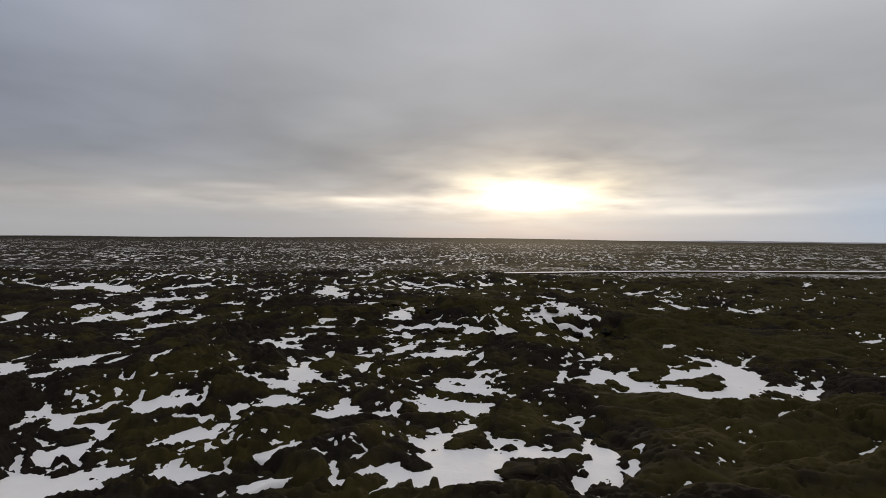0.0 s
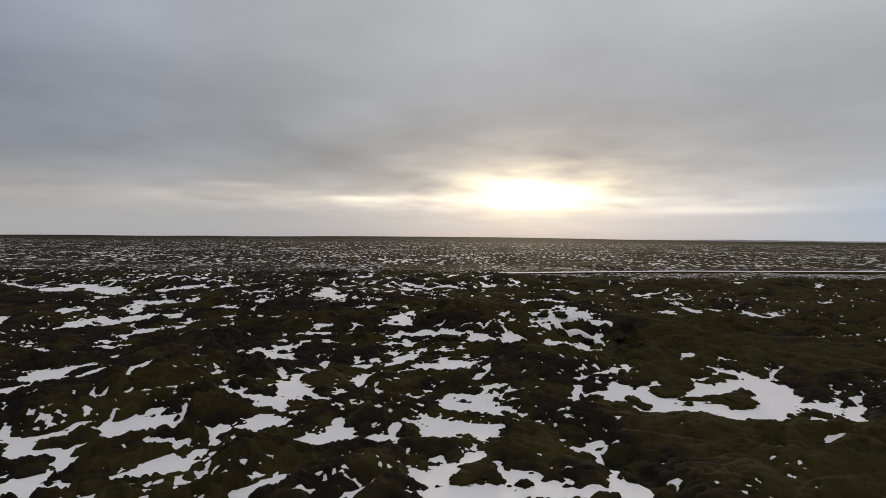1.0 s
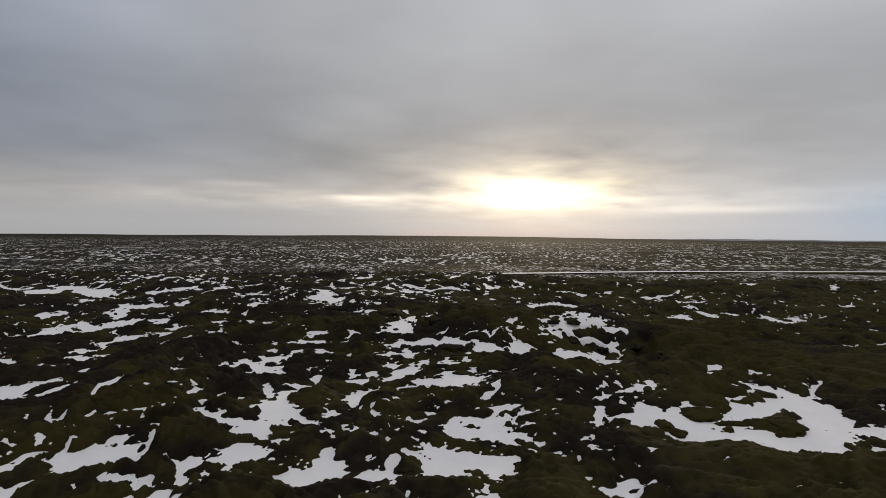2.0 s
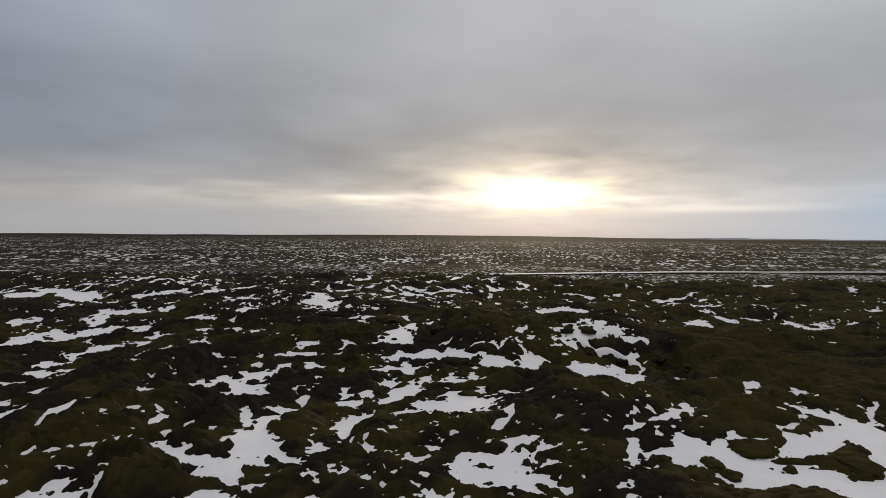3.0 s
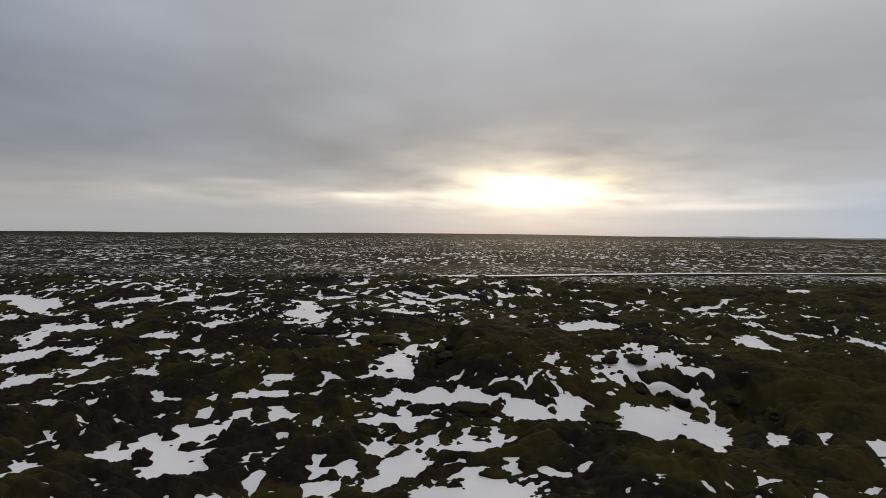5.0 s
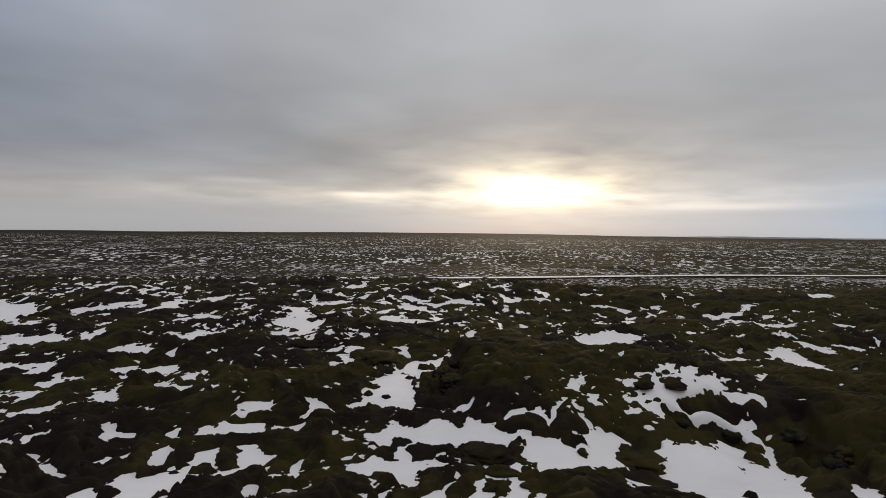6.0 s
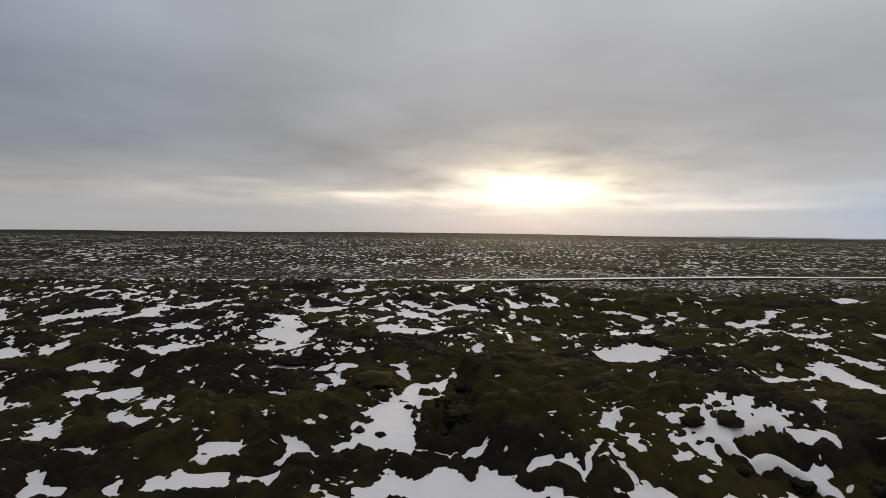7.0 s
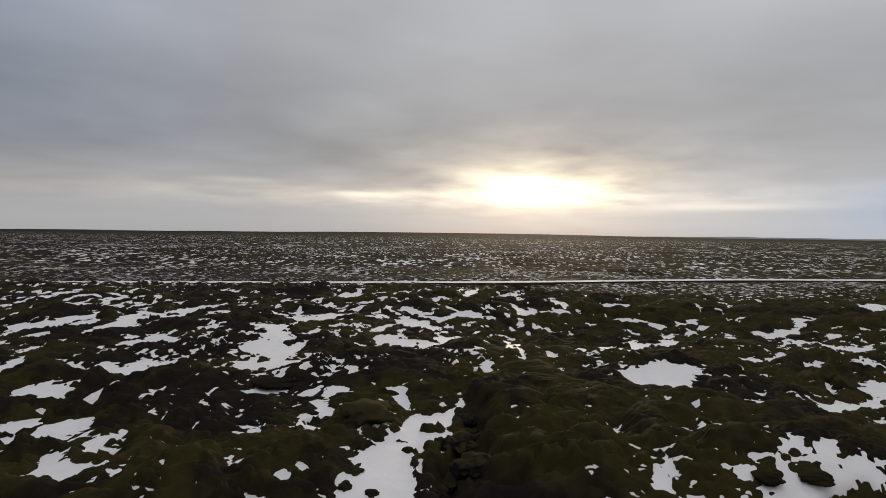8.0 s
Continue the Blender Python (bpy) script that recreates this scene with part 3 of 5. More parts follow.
DRIFTS += [
    (-11.9, 61.2, 0.33, 0.41, -0.31, 0.98), (6.4, 61.4, 0.31, -0.09, 0.19, 0.82), (17.8, 61.5, 0.46, 0.5, 0.32, 0.55), (-25.6, 61.7, 0.17, 0.4, -0.34, 0.47),
    (1.5, 61.7, 1.43, -0.76, 0.07, 0.78), (8.8, 62, 1.71, 0.74, 0.11, 0.36), (-12.6, 62.2, 0.76, 0.27, -0.11, 0.34), (2.9, 62.3, 0.5, 0.22, 0.03, 0.22),
    (-4.9, 62.7, 0.47, -0.6, -0.09, 0.91), (-35.1, 63, 1.88, 0.49, -1.63, 2.22), (7.5, 63.1, 1.15, 0.45, 0.08, 0.33), (-27.9, 63.2, 0.8, 0.14, -0.68, 0.9),
    (-24.6, 63.2, 0.2, 0.54, -0.4, 0.6), (-19.8, 63.2, 0.83, -0.13, -0.26, 0.5), (-2.1, 63.2, 2.42, -0.58, -0.02, 1.21), (-0, 63.3, 1.17, -1.08, 0.04, 0.92),
]
DRIFTS += [
    (16.7, 63.4, -0.26, -1.04, 1.02, 1.96), (11.8, 63.4, 1.55, 0.41, 0.33, 0.88), (-17, 63.5, 0.23, 0.27, -0.16, 0.35), (-4.2, 63.5, 1.4, -0.02, -0.06, 0.71),
    (10.4, 63.5, 0.98, 0.31, 0.17, 0.52), (-20.9, 63.6, 0.33, -0.02, -0.58, 1.06), (3.5, 63.7, 0.4, -0.12, 0.05, 0.4), (19.6, 63.9, 0.53, 0.6, 0.25, 0.43),
    (6.4, 64.1, 0.17, -0.2, 0.06, 0.26), (-14.1, 64.2, 2.05, 0.27, -0.23, 0.64), (2.3, 64.2, 0.44, 0.18, 0.04, 0.37), (15, 64.3, 0.4, -0.57, 1, 2.19),
    (-2, 64.4, 0.9, -0.27, -0.01, 0.78), (3.6, 64.4, 0.22, 0.31, 0.04, 0.3), (-19.2, 64.7, 0.29, 0.16, -0.14, 0.29), (8.6, 64.7, 0.29, -0, 0.13, 0.46),
]
DRIFTS += [
    (-12.7, 64.8, 0.68, -0.09, -0.16, 0.53), (-11.1, 64.9, 0.65, 0.29, -0.14, 0.54), (40.7, 65, -0.04, -1.52, 0.47, 0.76), (-14.2, 65, 0.85, 0.18, -0.16, 0.47),
    (10.4, 65, 0.33, -0.11, 0.08, 0.24), (-11, 65.2, 0.53, 0.52, -0.12, 0.46), (-1.1, 65.4, 0.58, -0.7, 0.01, 0.72), (-14, 66, 0.77, 0.5, -0.1, 0.31),
    (-0.7, 66.1, 0.3, -0.15, 0.01, 0.48), (-10.3, 66.3, 0.59, 0.71, -0.08, 0.32), (9.7, 66.3, 1.03, 0.29, 0.08, 0.26), (17.2, 66.3, 0.43, -0.5, 0.14, 0.29),
    (18.3, 66.5, 0.35, 0.1, 0.09, 0.18), (7.7, 66.6, 0.49, -0.18, 0.13, 0.54), (5.8, 66.6, 0.7, 1.31, 0.05, 0.28), (-13.3, 66.8, 1.2, -0.16, -0.1, 0.32),
]
DRIFTS += [
    (-3, 66.8, 1.36, -0.69, -0.01, 0.21), (16.8, 67, 0.56, -0.43, 0.09, 0.2), (45.4, 67.1, 1.42, 0.52, 0.6, 0.9), (34.1, 67.3, 0.99, -0.41, 0.32, 0.46),
    (-13.1, 67.3, 0.53, 0.05, -0.13, 0.42), (12, 67.3, 0.99, 0.18, 0.23, 0.67), (14.4, 67.4, 1.16, 0.2, 0.14, 0.35), (-9.6, 67.5, 0.57, -0.14, -0.11, 0.53),
    (16.6, 67.5, 0.83, -0.05, 0.1, 0.22), (6.2, 67.5, 0.09, -0.12, 0.13, 0.36), (-36.8, 67.6, 1.58, -1.23, -1.19, 1.69), (-21.4, 67.6, 0.99, -0.41, -0.29, 0.58),
    (10.3, 67.6, 0.57, -0.04, 0.11, 0.36), (16.1, 67.6, 1.06, -0.07, 0.14, 0.32), (7.9, 67.6, 0.38, 0.14, 0.05, 0.11), (-7.3, 67.8, 1.09, 0.58, -0.1, 0.68),
]
DRIFTS += [
    (36.7, 68.1, 0.28, -0.9, 0.4, 0.56), (-10.4, 68.3, 0.67, -0.51, -0.09, 0.38), (-4.2, 68.3, 0.69, -0.72, -0.07, 1.06), (11.9, 68.3, 1.43, 0.23, 0.17, 0.29),
    (10, 68.3, 0.37, 0.26, 0.09, 0.17), (-10.8, 68.6, 0.35, -0.17, -0.07, 0.19), (10.7, 68.6, 0.69, 0.06, 0.06, 0.11), (6.6, 68.6, 0.04, -0.07, 0.13, 0.35),
    (11.9, 68.7, 1.16, 0.14, 0.21, 0.37), (13.8, 68.7, 1.41, 0.32, 0.14, 0.22), (19.1, 68.8, 0.24, 0, 0.25, 0.51), (-7.7, 68.8, 0.48, 0.01, -0.06, 0.25),
    (-29.7, 69, 1.87, -0.05, -0.57, 0.82), (-6.1, 69, 1.4, 0.06, -0.16, 1.41), (-36.6, 69.1, 0.89, 1.43, -0.73, 1.08), (14.8, 69.1, 1.06, 0.13, 0.14, 0.2),
]
DRIFTS += [
    (-6.6, 69.2, 1.46, 0.06, -0.11, 0.64), (-3.6, 69.2, 0.52, 0.28, -0.01, 0.25), (-15.6, 69.3, 0.33, 0.21, -0.05, 0.1), (10.3, 69.3, 0.65, -0.07, 0.13, 0.25),
    (-47.4, 69.4, 0.07, 1.93, -0.43, 0.62), (17.9, 69.4, 1.09, 0.15, 0.21, 0.46), (18.9, 69.4, 0.66, -0.15, 0.31, 0.64), (12.3, 69.4, 0.29, -0.17, 0.21, 0.37),
    (16.1, 69.4, 0.28, 0.11, 0.17, 0.24), (14.9, 69.5, 0.22, -0.04, 0.09, 0.13), (-8.6, 69.6, 0.95, -0.32, -0.03, 0.14), (-4.7, 69.8, 1.02, -0.17, -0.1, 1.04),
    (11.8, 69.8, 0.78, 0.06, 0.11, 0.21), (15.8, 69.8, 0.92, 0.24, 0.14, 0.19), (16.7, 69.8, 0.68, 0.31, 0.1, 0.14), (14.1, 69.9, 1.45, 0.31, 0.06, 0.09),
]
DRIFTS += [
    (-21.8, 70, 0.31, 0.07, -0.16, 0.21), (-2.9, 70, 0.5, 0.51, -0, 0.11), (-25.5, 70.1, 0.77, -0.26, -0.39, 0.67), (-9.8, 70.2, 0.22, 0.02, -0.11, 0.39),
    (16.3, 70.3, 0.24, -0.16, 0.28, 0.4), (-5.7, 70.4, 1.52, 0.1, -0.2, 1.52), (-7.2, 70.4, 0.22, 0.46, -0.14, 0.76), (13.9, 70.4, 0.3, -0, 0.07, 0.11),
    (17.3, 70.7, 0, -0.27, 0.16, 0.21), (-21.5, 70.8, 1.15, -0.32, -0.44, 0.59), (13.9, 70.8, 0.01, -0.66, 0.12, 0.19), (15.1, 70.8, 0.39, 0.04, 0.36, 0.55),
    (-35.9, 70.9, 0.86, 0.36, -0.75, 1.17), (-20.4, 70.9, 0.55, 0.17, -0.44, 0.64), (-54.1, 71, -0.22, 2.33, -2.16, 2.84), (-9, 71, 0.39, -0.3, -0.1, 0.39),
]
DRIFTS += [
    (9, 71.4, 0.08, -0.44, 0.18, 0.43), (-4.3, 71.6, 0.27, 0.01, -0.09, 1.25), (-12.1, 71.7, 0.49, 0.31, -0.15, 0.41), (15.8, 71.7, 0.68, 0.6, 0.62, 0.91),
    (-25.9, 71.8, 1.43, -0.99, -0.76, 1.35), (-3.5, 71.9, 0.08, 0, -0.04, 0.9), (8.6, 71.9, 0.72, 0.58, 0.16, 0.39), (-20.8, 72, 1.15, 0.26, -0.57, 0.84),
    (-34.6, 72.1, 1.79, 0.24, -0.52, 0.69), (-45.7, 72.3, 0.68, 1.78, -0.71, 1.12), (-5.8, 72.8, 1.39, 0.12, -0.19, 1.55), (40.5, 73, 1.05, -0.49, 0.48, 0.66),
    (-24.6, 73.1, 0.51, 0.08, -0.2, 0.25), (-16.3, 73.2, 0.17, 0.24, -0.15, 0.31), (-33.2, 73.5, 1.06, 0.43, -0.62, 0.88), (-22.7, 73.5, 0.31, 0.23, -0.64, 0.9),
]
DRIFTS += [
    (-2.6, 73.6, 0.14, 0.6, -0, 0.6), (-3.7, 73.6, 0.3, -0.29, -0.03, 0.6), (-5.3, 73.6, 1.02, -0.08, -0.14, 1.35), (-43.9, 73.9, 1.16, 0.38, -0.44, 0.59),
    (3.3, 73.9, 0.45, 0.21, 0.13, 0.67), (6.2, 73.9, 0.3, -0.36, 0.13, 0.45), (-7.6, 74.1, 0.48, 0.3, -0.12, 0.69), (-20.4, 74.4, 0.84, -0.2, -0.67, 1.1),
    (1, 74.4, 0.2, -0.03, 0.03, 0.28), (-3.8, 74.8, 0.36, 0.01, -0.04, 0.82), (-26.5, 74.9, 0.23, 0.27, -0.44, 0.81), (-20.4, 75.1, 0.25, 0.31, -0.62, 1.05),
    (-16.7, 75.1, 0.04, 0.43, -0.23, 0.48), (-46, 75.2, 0.97, 1.04, -0.41, 0.53), (-14.8, 75.2, 0.56, 0.74, -0.2, 0.49), (-4.6, 75.6, 0.54, 0.19, -0.05, 0.71),
]
DRIFTS += [
    (7, 75.6, 0.14, -0.35, 0.21, 0.69), (-2.1, 76, 0.32, 0.87, 0.01, 0.88), (-42.9, 76.1, 0.86, 0.14, -0.91, 1.29), (-33, 76.1, 0.58, 0.57, -0.52, 0.79),
    (23, 76.1, 1.65, 1.19, 1.37, 2.66), (-3.4, 76.1, 0.94, -0.01, -0.04, 1.26), (51.1, 76.2, -0.11, -1.3, 0.87, 1.29), (21.1, 76.2, -0.23, -0.64, 0.59, 0.79),
    (-21.3, 76.4, 0.37, 0.73, -0.2, 0.34), (10.9, 76.5, 0.2, -0.57, 0.24, 0.57), (20.3, 76.6, 0.9, -0.07, 0.39, 0.55), (13.8, 76.6, 0.87, 0.59, 0.57, 1.13),
    (-30.9, 76.7, 0.59, 0.62, -0.41, 0.68), (-13.1, 76.7, 0.64, 0.49, -0.21, 0.63), (-9.5, 77, 0.66, -0.37, -0.1, 0.46), (-4.2, 77, 0.66, -0.21, -0.04, 0.8),
]
DRIFTS += [
    (-27.6, 77.1, 0.56, 0.03, -0.27, 0.35), (-40.2, 77.2, 1.28, 0.66, -0.69, 1.07), (19.1, 77.2, 0.71, -0.64, 0.39, 0.59), (-25.2, 77.3, 1.29, -0.2, -0.63, 0.91),
    (13.4, 77.4, 0.24, -0.84, 0.28, 0.58), (-12, 77.6, 0.96, 0.1, -0.14, 0.49), (-33.6, 78, -0.28, 0.97, -0.63, 0.98), (-17.3, 78.2, -0.02, 0.73, -0.22, 0.5),
    (-40.1, 78.4, 0.25, 0.65, -0.39, 0.5), (-33.7, 78.4, 0.39, 0.49, -0.32, 0.49), (-10.7, 78.4, 1.03, -0.06, -0.4, 1.63), (-25.6, 78.6, 1.42, 0.43, -1.03, 1.51),
    (-3.1, 78.6, 1.17, 0.33, -0.03, 1.54), (-28.9, 79.3, 0.94, 0.37, -0.65, 0.86), (55.4, 79.6, -0.41, -2.2, 1.02, 1.47), (-36.2, 79.6, 0.45, 0.85, -0.44, 0.65),
]
DRIFTS += [
    (-25, 79.6, 0.53, 0.38, -0.59, 0.92), (-11.1, 79.6, 0.84, -0.3, -0.24, 0.94), (-38.7, 79.8, 1.62, 0.96, -0.51, 0.71), (-27.2, 80, 1.47, 0.44, -0.22, 0.31),
    (-10, 80.1, 0.29, -0.01, -0.16, 0.72), (-2.1, 80.1, 0.29, 0.45, 0.01, 1.1), (-20.2, 80.3, -0.1, 0.77, -0.17, 0.35), (-15.4, 80.3, 0.22, -0.02, -0.23, 0.63),
    (-0.6, 80.5, 0.32, -0.79, 0.02, 0.5), (-8.8, 81, 0.46, 0.68, -0.07, 0.39), (25.2, 81.1, 0.65, -0.33, 0.58, 0.76), (-42.6, 81.5, 0.45, 0.94, -0.9, 1.16),
    (-10.5, 81.6, 0.9, -1.06, -0.23, 1.03), (-51.6, 82, 1.12, 1.11, -1.49, 1.93), (-29, 82, 0.44, 0.02, -0.28, 0.4), (-1.5, 82.1, 0.25, -0.61, 0.05, 2.03),
]
DRIFTS += [
    (-12.5, 82.2, 0.4, 0.19, -0.14, 0.51), (-40.1, 82.9, 0.59, 0.56, -0.34, 0.47), (-5.3, 82.9, 0.41, -0.32, -0.1, 1.38), (32.5, 83.1, 0.74, -0.55, 1.18, 1.89),
    (-2.6, 83.7, 0.58, 0.22, -0, 0.64), (20.9, 84, 0.23, -0.2, 0.3, 0.5), (-29.9, 84.4, 0.46, 0.03, -0.29, 0.42), (-6.4, 84.4, 1.02, -0.28, -0.04, 0.4),
    (-44.4, 84.6, 0.63, 1.39, -1.49, 1.95), (-13, 84.6, 0.89, -0.34, -0.1, 0.36), (-27.7, 84.7, 0.53, -0.2, -0.68, 1.08), (-1.6, 84.7, 0.28, -0.04, 0.02, 1.2),
    (45.4, 84.8, -0.26, -2.4, 1.33, 1.98), (18.7, 84.8, 1.33, -0.11, 0.31, 0.58), (-17.4, 85, 1.51, 0.3, -0.12, 0.32), (-12.3, 85.1, 0.63, 0.39, -0.18, 0.71),
]
DRIFTS += [
    (-10.1, 85.3, 0.81, 0.43, -0.18, 0.97), (-15.7, 85.5, 0.53, 0.12, -0.17, 0.53), (-14.3, 85.6, 0.89, -0.25, -0.26, 0.88), (-19.4, 85.6, 0.26, 0.55, -0.15, 0.35),
    (26.8, 85.8, 2.98, 1.59, 1.3, 1.83), (-32, 85.9, 1.63, 0.62, -0.7, 0.97), (62.9, 86, 0.27, -1.28, 0.93, 1.28), (-31.5, 86.1, 0.57, 0.98, -0.84, 1.2),
    (17.2, 86.1, 0.74, -0.87, 0.53, 1.11), (-27.8, 86.2, 0.24, 0.97, -0.28, 0.46), (-23.5, 86.2, 0.36, 0.93, -0.32, 0.62), (-6.1, 86.2, 0.76, -0.1, -0.05, 0.56),
    (20.6, 86.4, 1.03, 1.12, 1.02, 1.85), (49, 86.6, 1.55, -0.28, 0.88, 1.24), (-23.1, 86.7, 0.13, 0.95, -0.19, 0.38), (16, 87.2, 1.48, -0.96, 0.49, 1.14),
]
DRIFTS += [
    (34.2, 87.3, 0.33, -1.84, 2.16, 3.54), (33.3, 87.7, 0.65, -2.37, 1.97, 3.34), (-30.7, 88, 0.72, 0.57, -0.3, 0.46), (52.7, 88.2, 2.12, 1.41, 0.73, 0.98),
    (-41.5, 88.3, 1.88, -0.47, -0.84, 1.25), (-44.7, 88.5, 2.01, -0.12, -1.67, 2.32), (-11.2, 88.5, 0.91, 0.27, -0.08, 0.41), (47.6, 88.6, 0.48, -2.5, 1.11, 1.66),
    (-38.1, 89.5, 0.86, -0.41, -0.62, 1.03), (15.1, 89.7, 2.29, 0.7, 0.64, 1.66), (49.9, 89.8, 0.85, -0.67, 0.66, 0.96), (-0.2, 89.9, 0.84, 0.5, 0.03, 0.69),
    (32.1, 90.1, 0.91, 0.37, 2.75, 3.62), (42.2, 90.3, 0.76, -0.83, 0.57, 0.81), (-38, 90.8, -0.29, 1.28, -0.92, 1.19), (-32.6, 91.1, 1.13, -0.31, -0.4, 0.61),
]
DRIFTS += [
    (-28.8, 91.3, 1.33, 0.54, -0.75, 1.32), (15.4, 91.3, 3.22, 0.53, 1.12, 2.93), (-30.3, 91.9, 1.28, 0.65, -0.48, 0.81), (0.9, 92, 0.87, -1.06, 0.06, 0.87),
    (13.6, 92.1, 1.49, 0.92, 0.45, 1.35), (-16.2, 92.2, 0.9, 1.01, -0.4, 1.39), (34.8, 92.3, 1.03, -2.13, 1.96, 3.45), (47, 92.6, 0.98, -0.21, 0.69, 0.92),
    (-29.1, 92.6, 0.65, 0.12, -0.98, 1.75), (-31.2, 92.6, 0.95, 1, -0.58, 0.97), (11, 92.7, 0.9, 0.67, 0.13, 0.48), (30, 92.7, -0.81, -1.69, 0.95, 1.41),
    (-19.3, 92.8, 2.34, -0.14, -0.68, 1.93), (33.8, 93.3, 0.15, -1.62, 0.8, 1.08), (-26.8, 93.4, 1.38, 0.67, -0.69, 1.38), (1.5, 93.7, 0.71, 0.33, 0.06, 0.71),
]
DRIFTS += [
    (18.1, 93.9, 2.2, 0.02, 0.9, 2.16), (23.7, 94.3, 0.96, 0.89, 0.34, 0.64), (47.1, 94.4, 0.41, -1.67, 0.7, 0.95), (40.8, 94.9, 1, -0.7, 0.57, 0.9),
    (7, 95.6, 0.26, -0.82, 0.25, 1.35), (35.1, 96, 0.25, -0.92, 0.54, 0.74), (44, 96.1, 0.72, -0.92, 0.5, 0.74), (-18, 96.5, 1.59, -0.96, -0.71, 2.37),
    (10.4, 96.5, 0.76, -0.03, 0.1, 0.41), (40.7, 96.7, 0.48, -1.41, 0.59, 0.96), (-25.7, 97, 1.23, 0.18, -0.15, 0.34), (-55.3, 97.5, 3.37, -2.37, -3.09, 3.96),
    (48.4, 97.7, -0.93, -2.06, 0.86, 1.2), (-41.8, 97.8, 0.3, 1.18, -0.99, 1.33), (-19.6, 98.4, 2.25, -0.31, -0.49, 1.53), (-51.1, 98.9, 1.09, 0.95, -1.82, 2.59),
]
DRIFTS += [
    (-58.3, 99.3, 2.07, -0.85, -5.35, 7.73), (-47.7, 99.6, 1.21, 1.98, -1.54, 2.37), (-25, 99.7, 0.84, -1.37, -0.56, 1.37), (4.6, 99.8, 0.07, -2.43, 0.3, 2.34),
    (-20.7, 100.1, 2.47, 0.09, -0.53, 1.59), (-33.1, 100.3, 1.1, 0.54, -0.72, 1.31), (-17.2, 100.3, 0.32, 2.6, -0.41, 1.56), (65.4, 100.6, 2.39, 1.52, 1.47, 2.26),
    (33.8, 101.1, 1.29, 0.8, 0.85, 1.34), (41.9, 101.7, 0.59, -0.72, 0.57, 0.97), (-42.2, 102.2, 0.17, 1.86, -1.44, 2.08), (-31.5, 102.2, 1.24, 0.71, -1.3, 2.58),
    (39.1, 102.3, 1.09, -0.06, 0.67, 0.94), (-4.2, 102.4, 1.48, -1.36, -0.03, 1.13), (28.7, 102.7, 0.74, 0.09, 0.92, 1.71), (14.8, 103.2, 2.58, 3.06, 1.87, 6.32),
]
DRIFTS += [
    (-68.1, 103.3, 0.4, 1.51, -2.03, 2.63), (4.6, 103.9, 1.6, 2.47, 0.39, 3.28), (-22.7, 104.1, 1.63, -0.42, -0.3, 0.89), (31.6, 104.1, 1.75, 1.62, 0.95, 1.66),
    (-9.9, 104.6, 1.55, -0.49, -0.13, 1.06), (12.9, 105, 0.91, 0.12, 1.77, 6.92), (-59.2, 105.5, 5.14, -3.75, -5.1, 6.8), (-11.9, 105.8, 0.69, -0.49, -0.15, 0.95),
    (-27.7, 107.1, 1.45, 0.28, -0.6, 1.47), (-6.5, 107.4, 3.54, -1.53, -0.23, 3.48), (-47.5, 107.5, -0.1, 3.67, -1.47, 2.05), (19, 107.9, 1.69, 0.29, 3.16, 9.31),
    (51.9, 108, 0.22, -1.09, 0.96, 1.43), (-21.5, 108.3, 1.12, 0.43, -1.4, 4.64), (-18.3, 108.3, 0.53, 2.95, -0.3, 1.2), (43.4, 108.3, 1.19, -0.09, 1.11, 1.55),
]
DRIFTS += [
    (-42.8, 108.6, -0.31, 3.04, -1.04, 1.64), (-23, 109, 1.56, 0.14, -0.72, 2.23), (-52.9, 109.5, -0.12, 1.42, -2.19, 2.81), (45.7, 109.7, 1.75, 1.16, 0.7, 0.95),
    (-3.1, 110, 1.29, 1.46, -0.03, 2.5), (-7.1, 110.9, 1.75, -1.32, -0.1, 1.45), (42.3, 110.9, 0.74, -2.3, 0.97, 1.45), (-5.8, 111.5, 1.1, -3.24, -0.06, 1.19),
    (-42, 112.2, 1.42, 2.23, -1.85, 3.15), (38.8, 113.2, 1.4, 0.52, 1.26, 2.11), (-52.9, 113.7, 4.17, 0.24, -2.36, 3.22), (-64.7, 114, 4.72, -0.28, -4.95, 6.7),
    (-76, 114.2, 2.6, 2.37, -3.83, 4.99), (24.6, 114.3, 2.24, 1.33, 1.44, 3.71), (41.4, 114.6, 1.76, -1.07, 0.84, 1.34), (38.3, 116.7, -0.52, -3.45, 0.93, 1.65),
]
DRIFTS += [
    (-49.8, 117.4, 2.39, 0.57, -2.86, 4.38), (10.9, 118.8, 1.82, -0.17, 0.4, 2.21), (58.3, 119.4, -0.21, -1.7, 1.04, 1.6), (-71.6, 119.5, 2.04, 0.32, -2.25, 2.93),
    (26.2, 119.5, 0.12, -1.24, 1.68, 4.4), (-86.4, 119.7, 5.87, -4.02, -2.17, 3.01), (-10.3, 119.7, 0.96, 3.69, -0.27, 2.57), (-22, 120, 1.41, -0.78, -1.75, 6.71),
    (41.8, 120.1, 2.63, 0.93, 1.5, 2.57), (-44.4, 120.2, 1.15, 1.3, -2.82, 5.07), (-3.2, 120.2, 1.66, -0.44, -0.02, 1.71), (-75.1, 121.3, 5.06, -1.2, -3.22, 4.55),
    (40, 121.6, -0.28, -2.18, 0.61, 1.11), (-43.1, 122, 2.05, -1.69, -1.95, 3.7), (9.1, 122.1, 0.24, -1.52, 0.33, 2.2), (-39.8, 122.3, 0.88, 3.04, -1.38, 2.87),
]
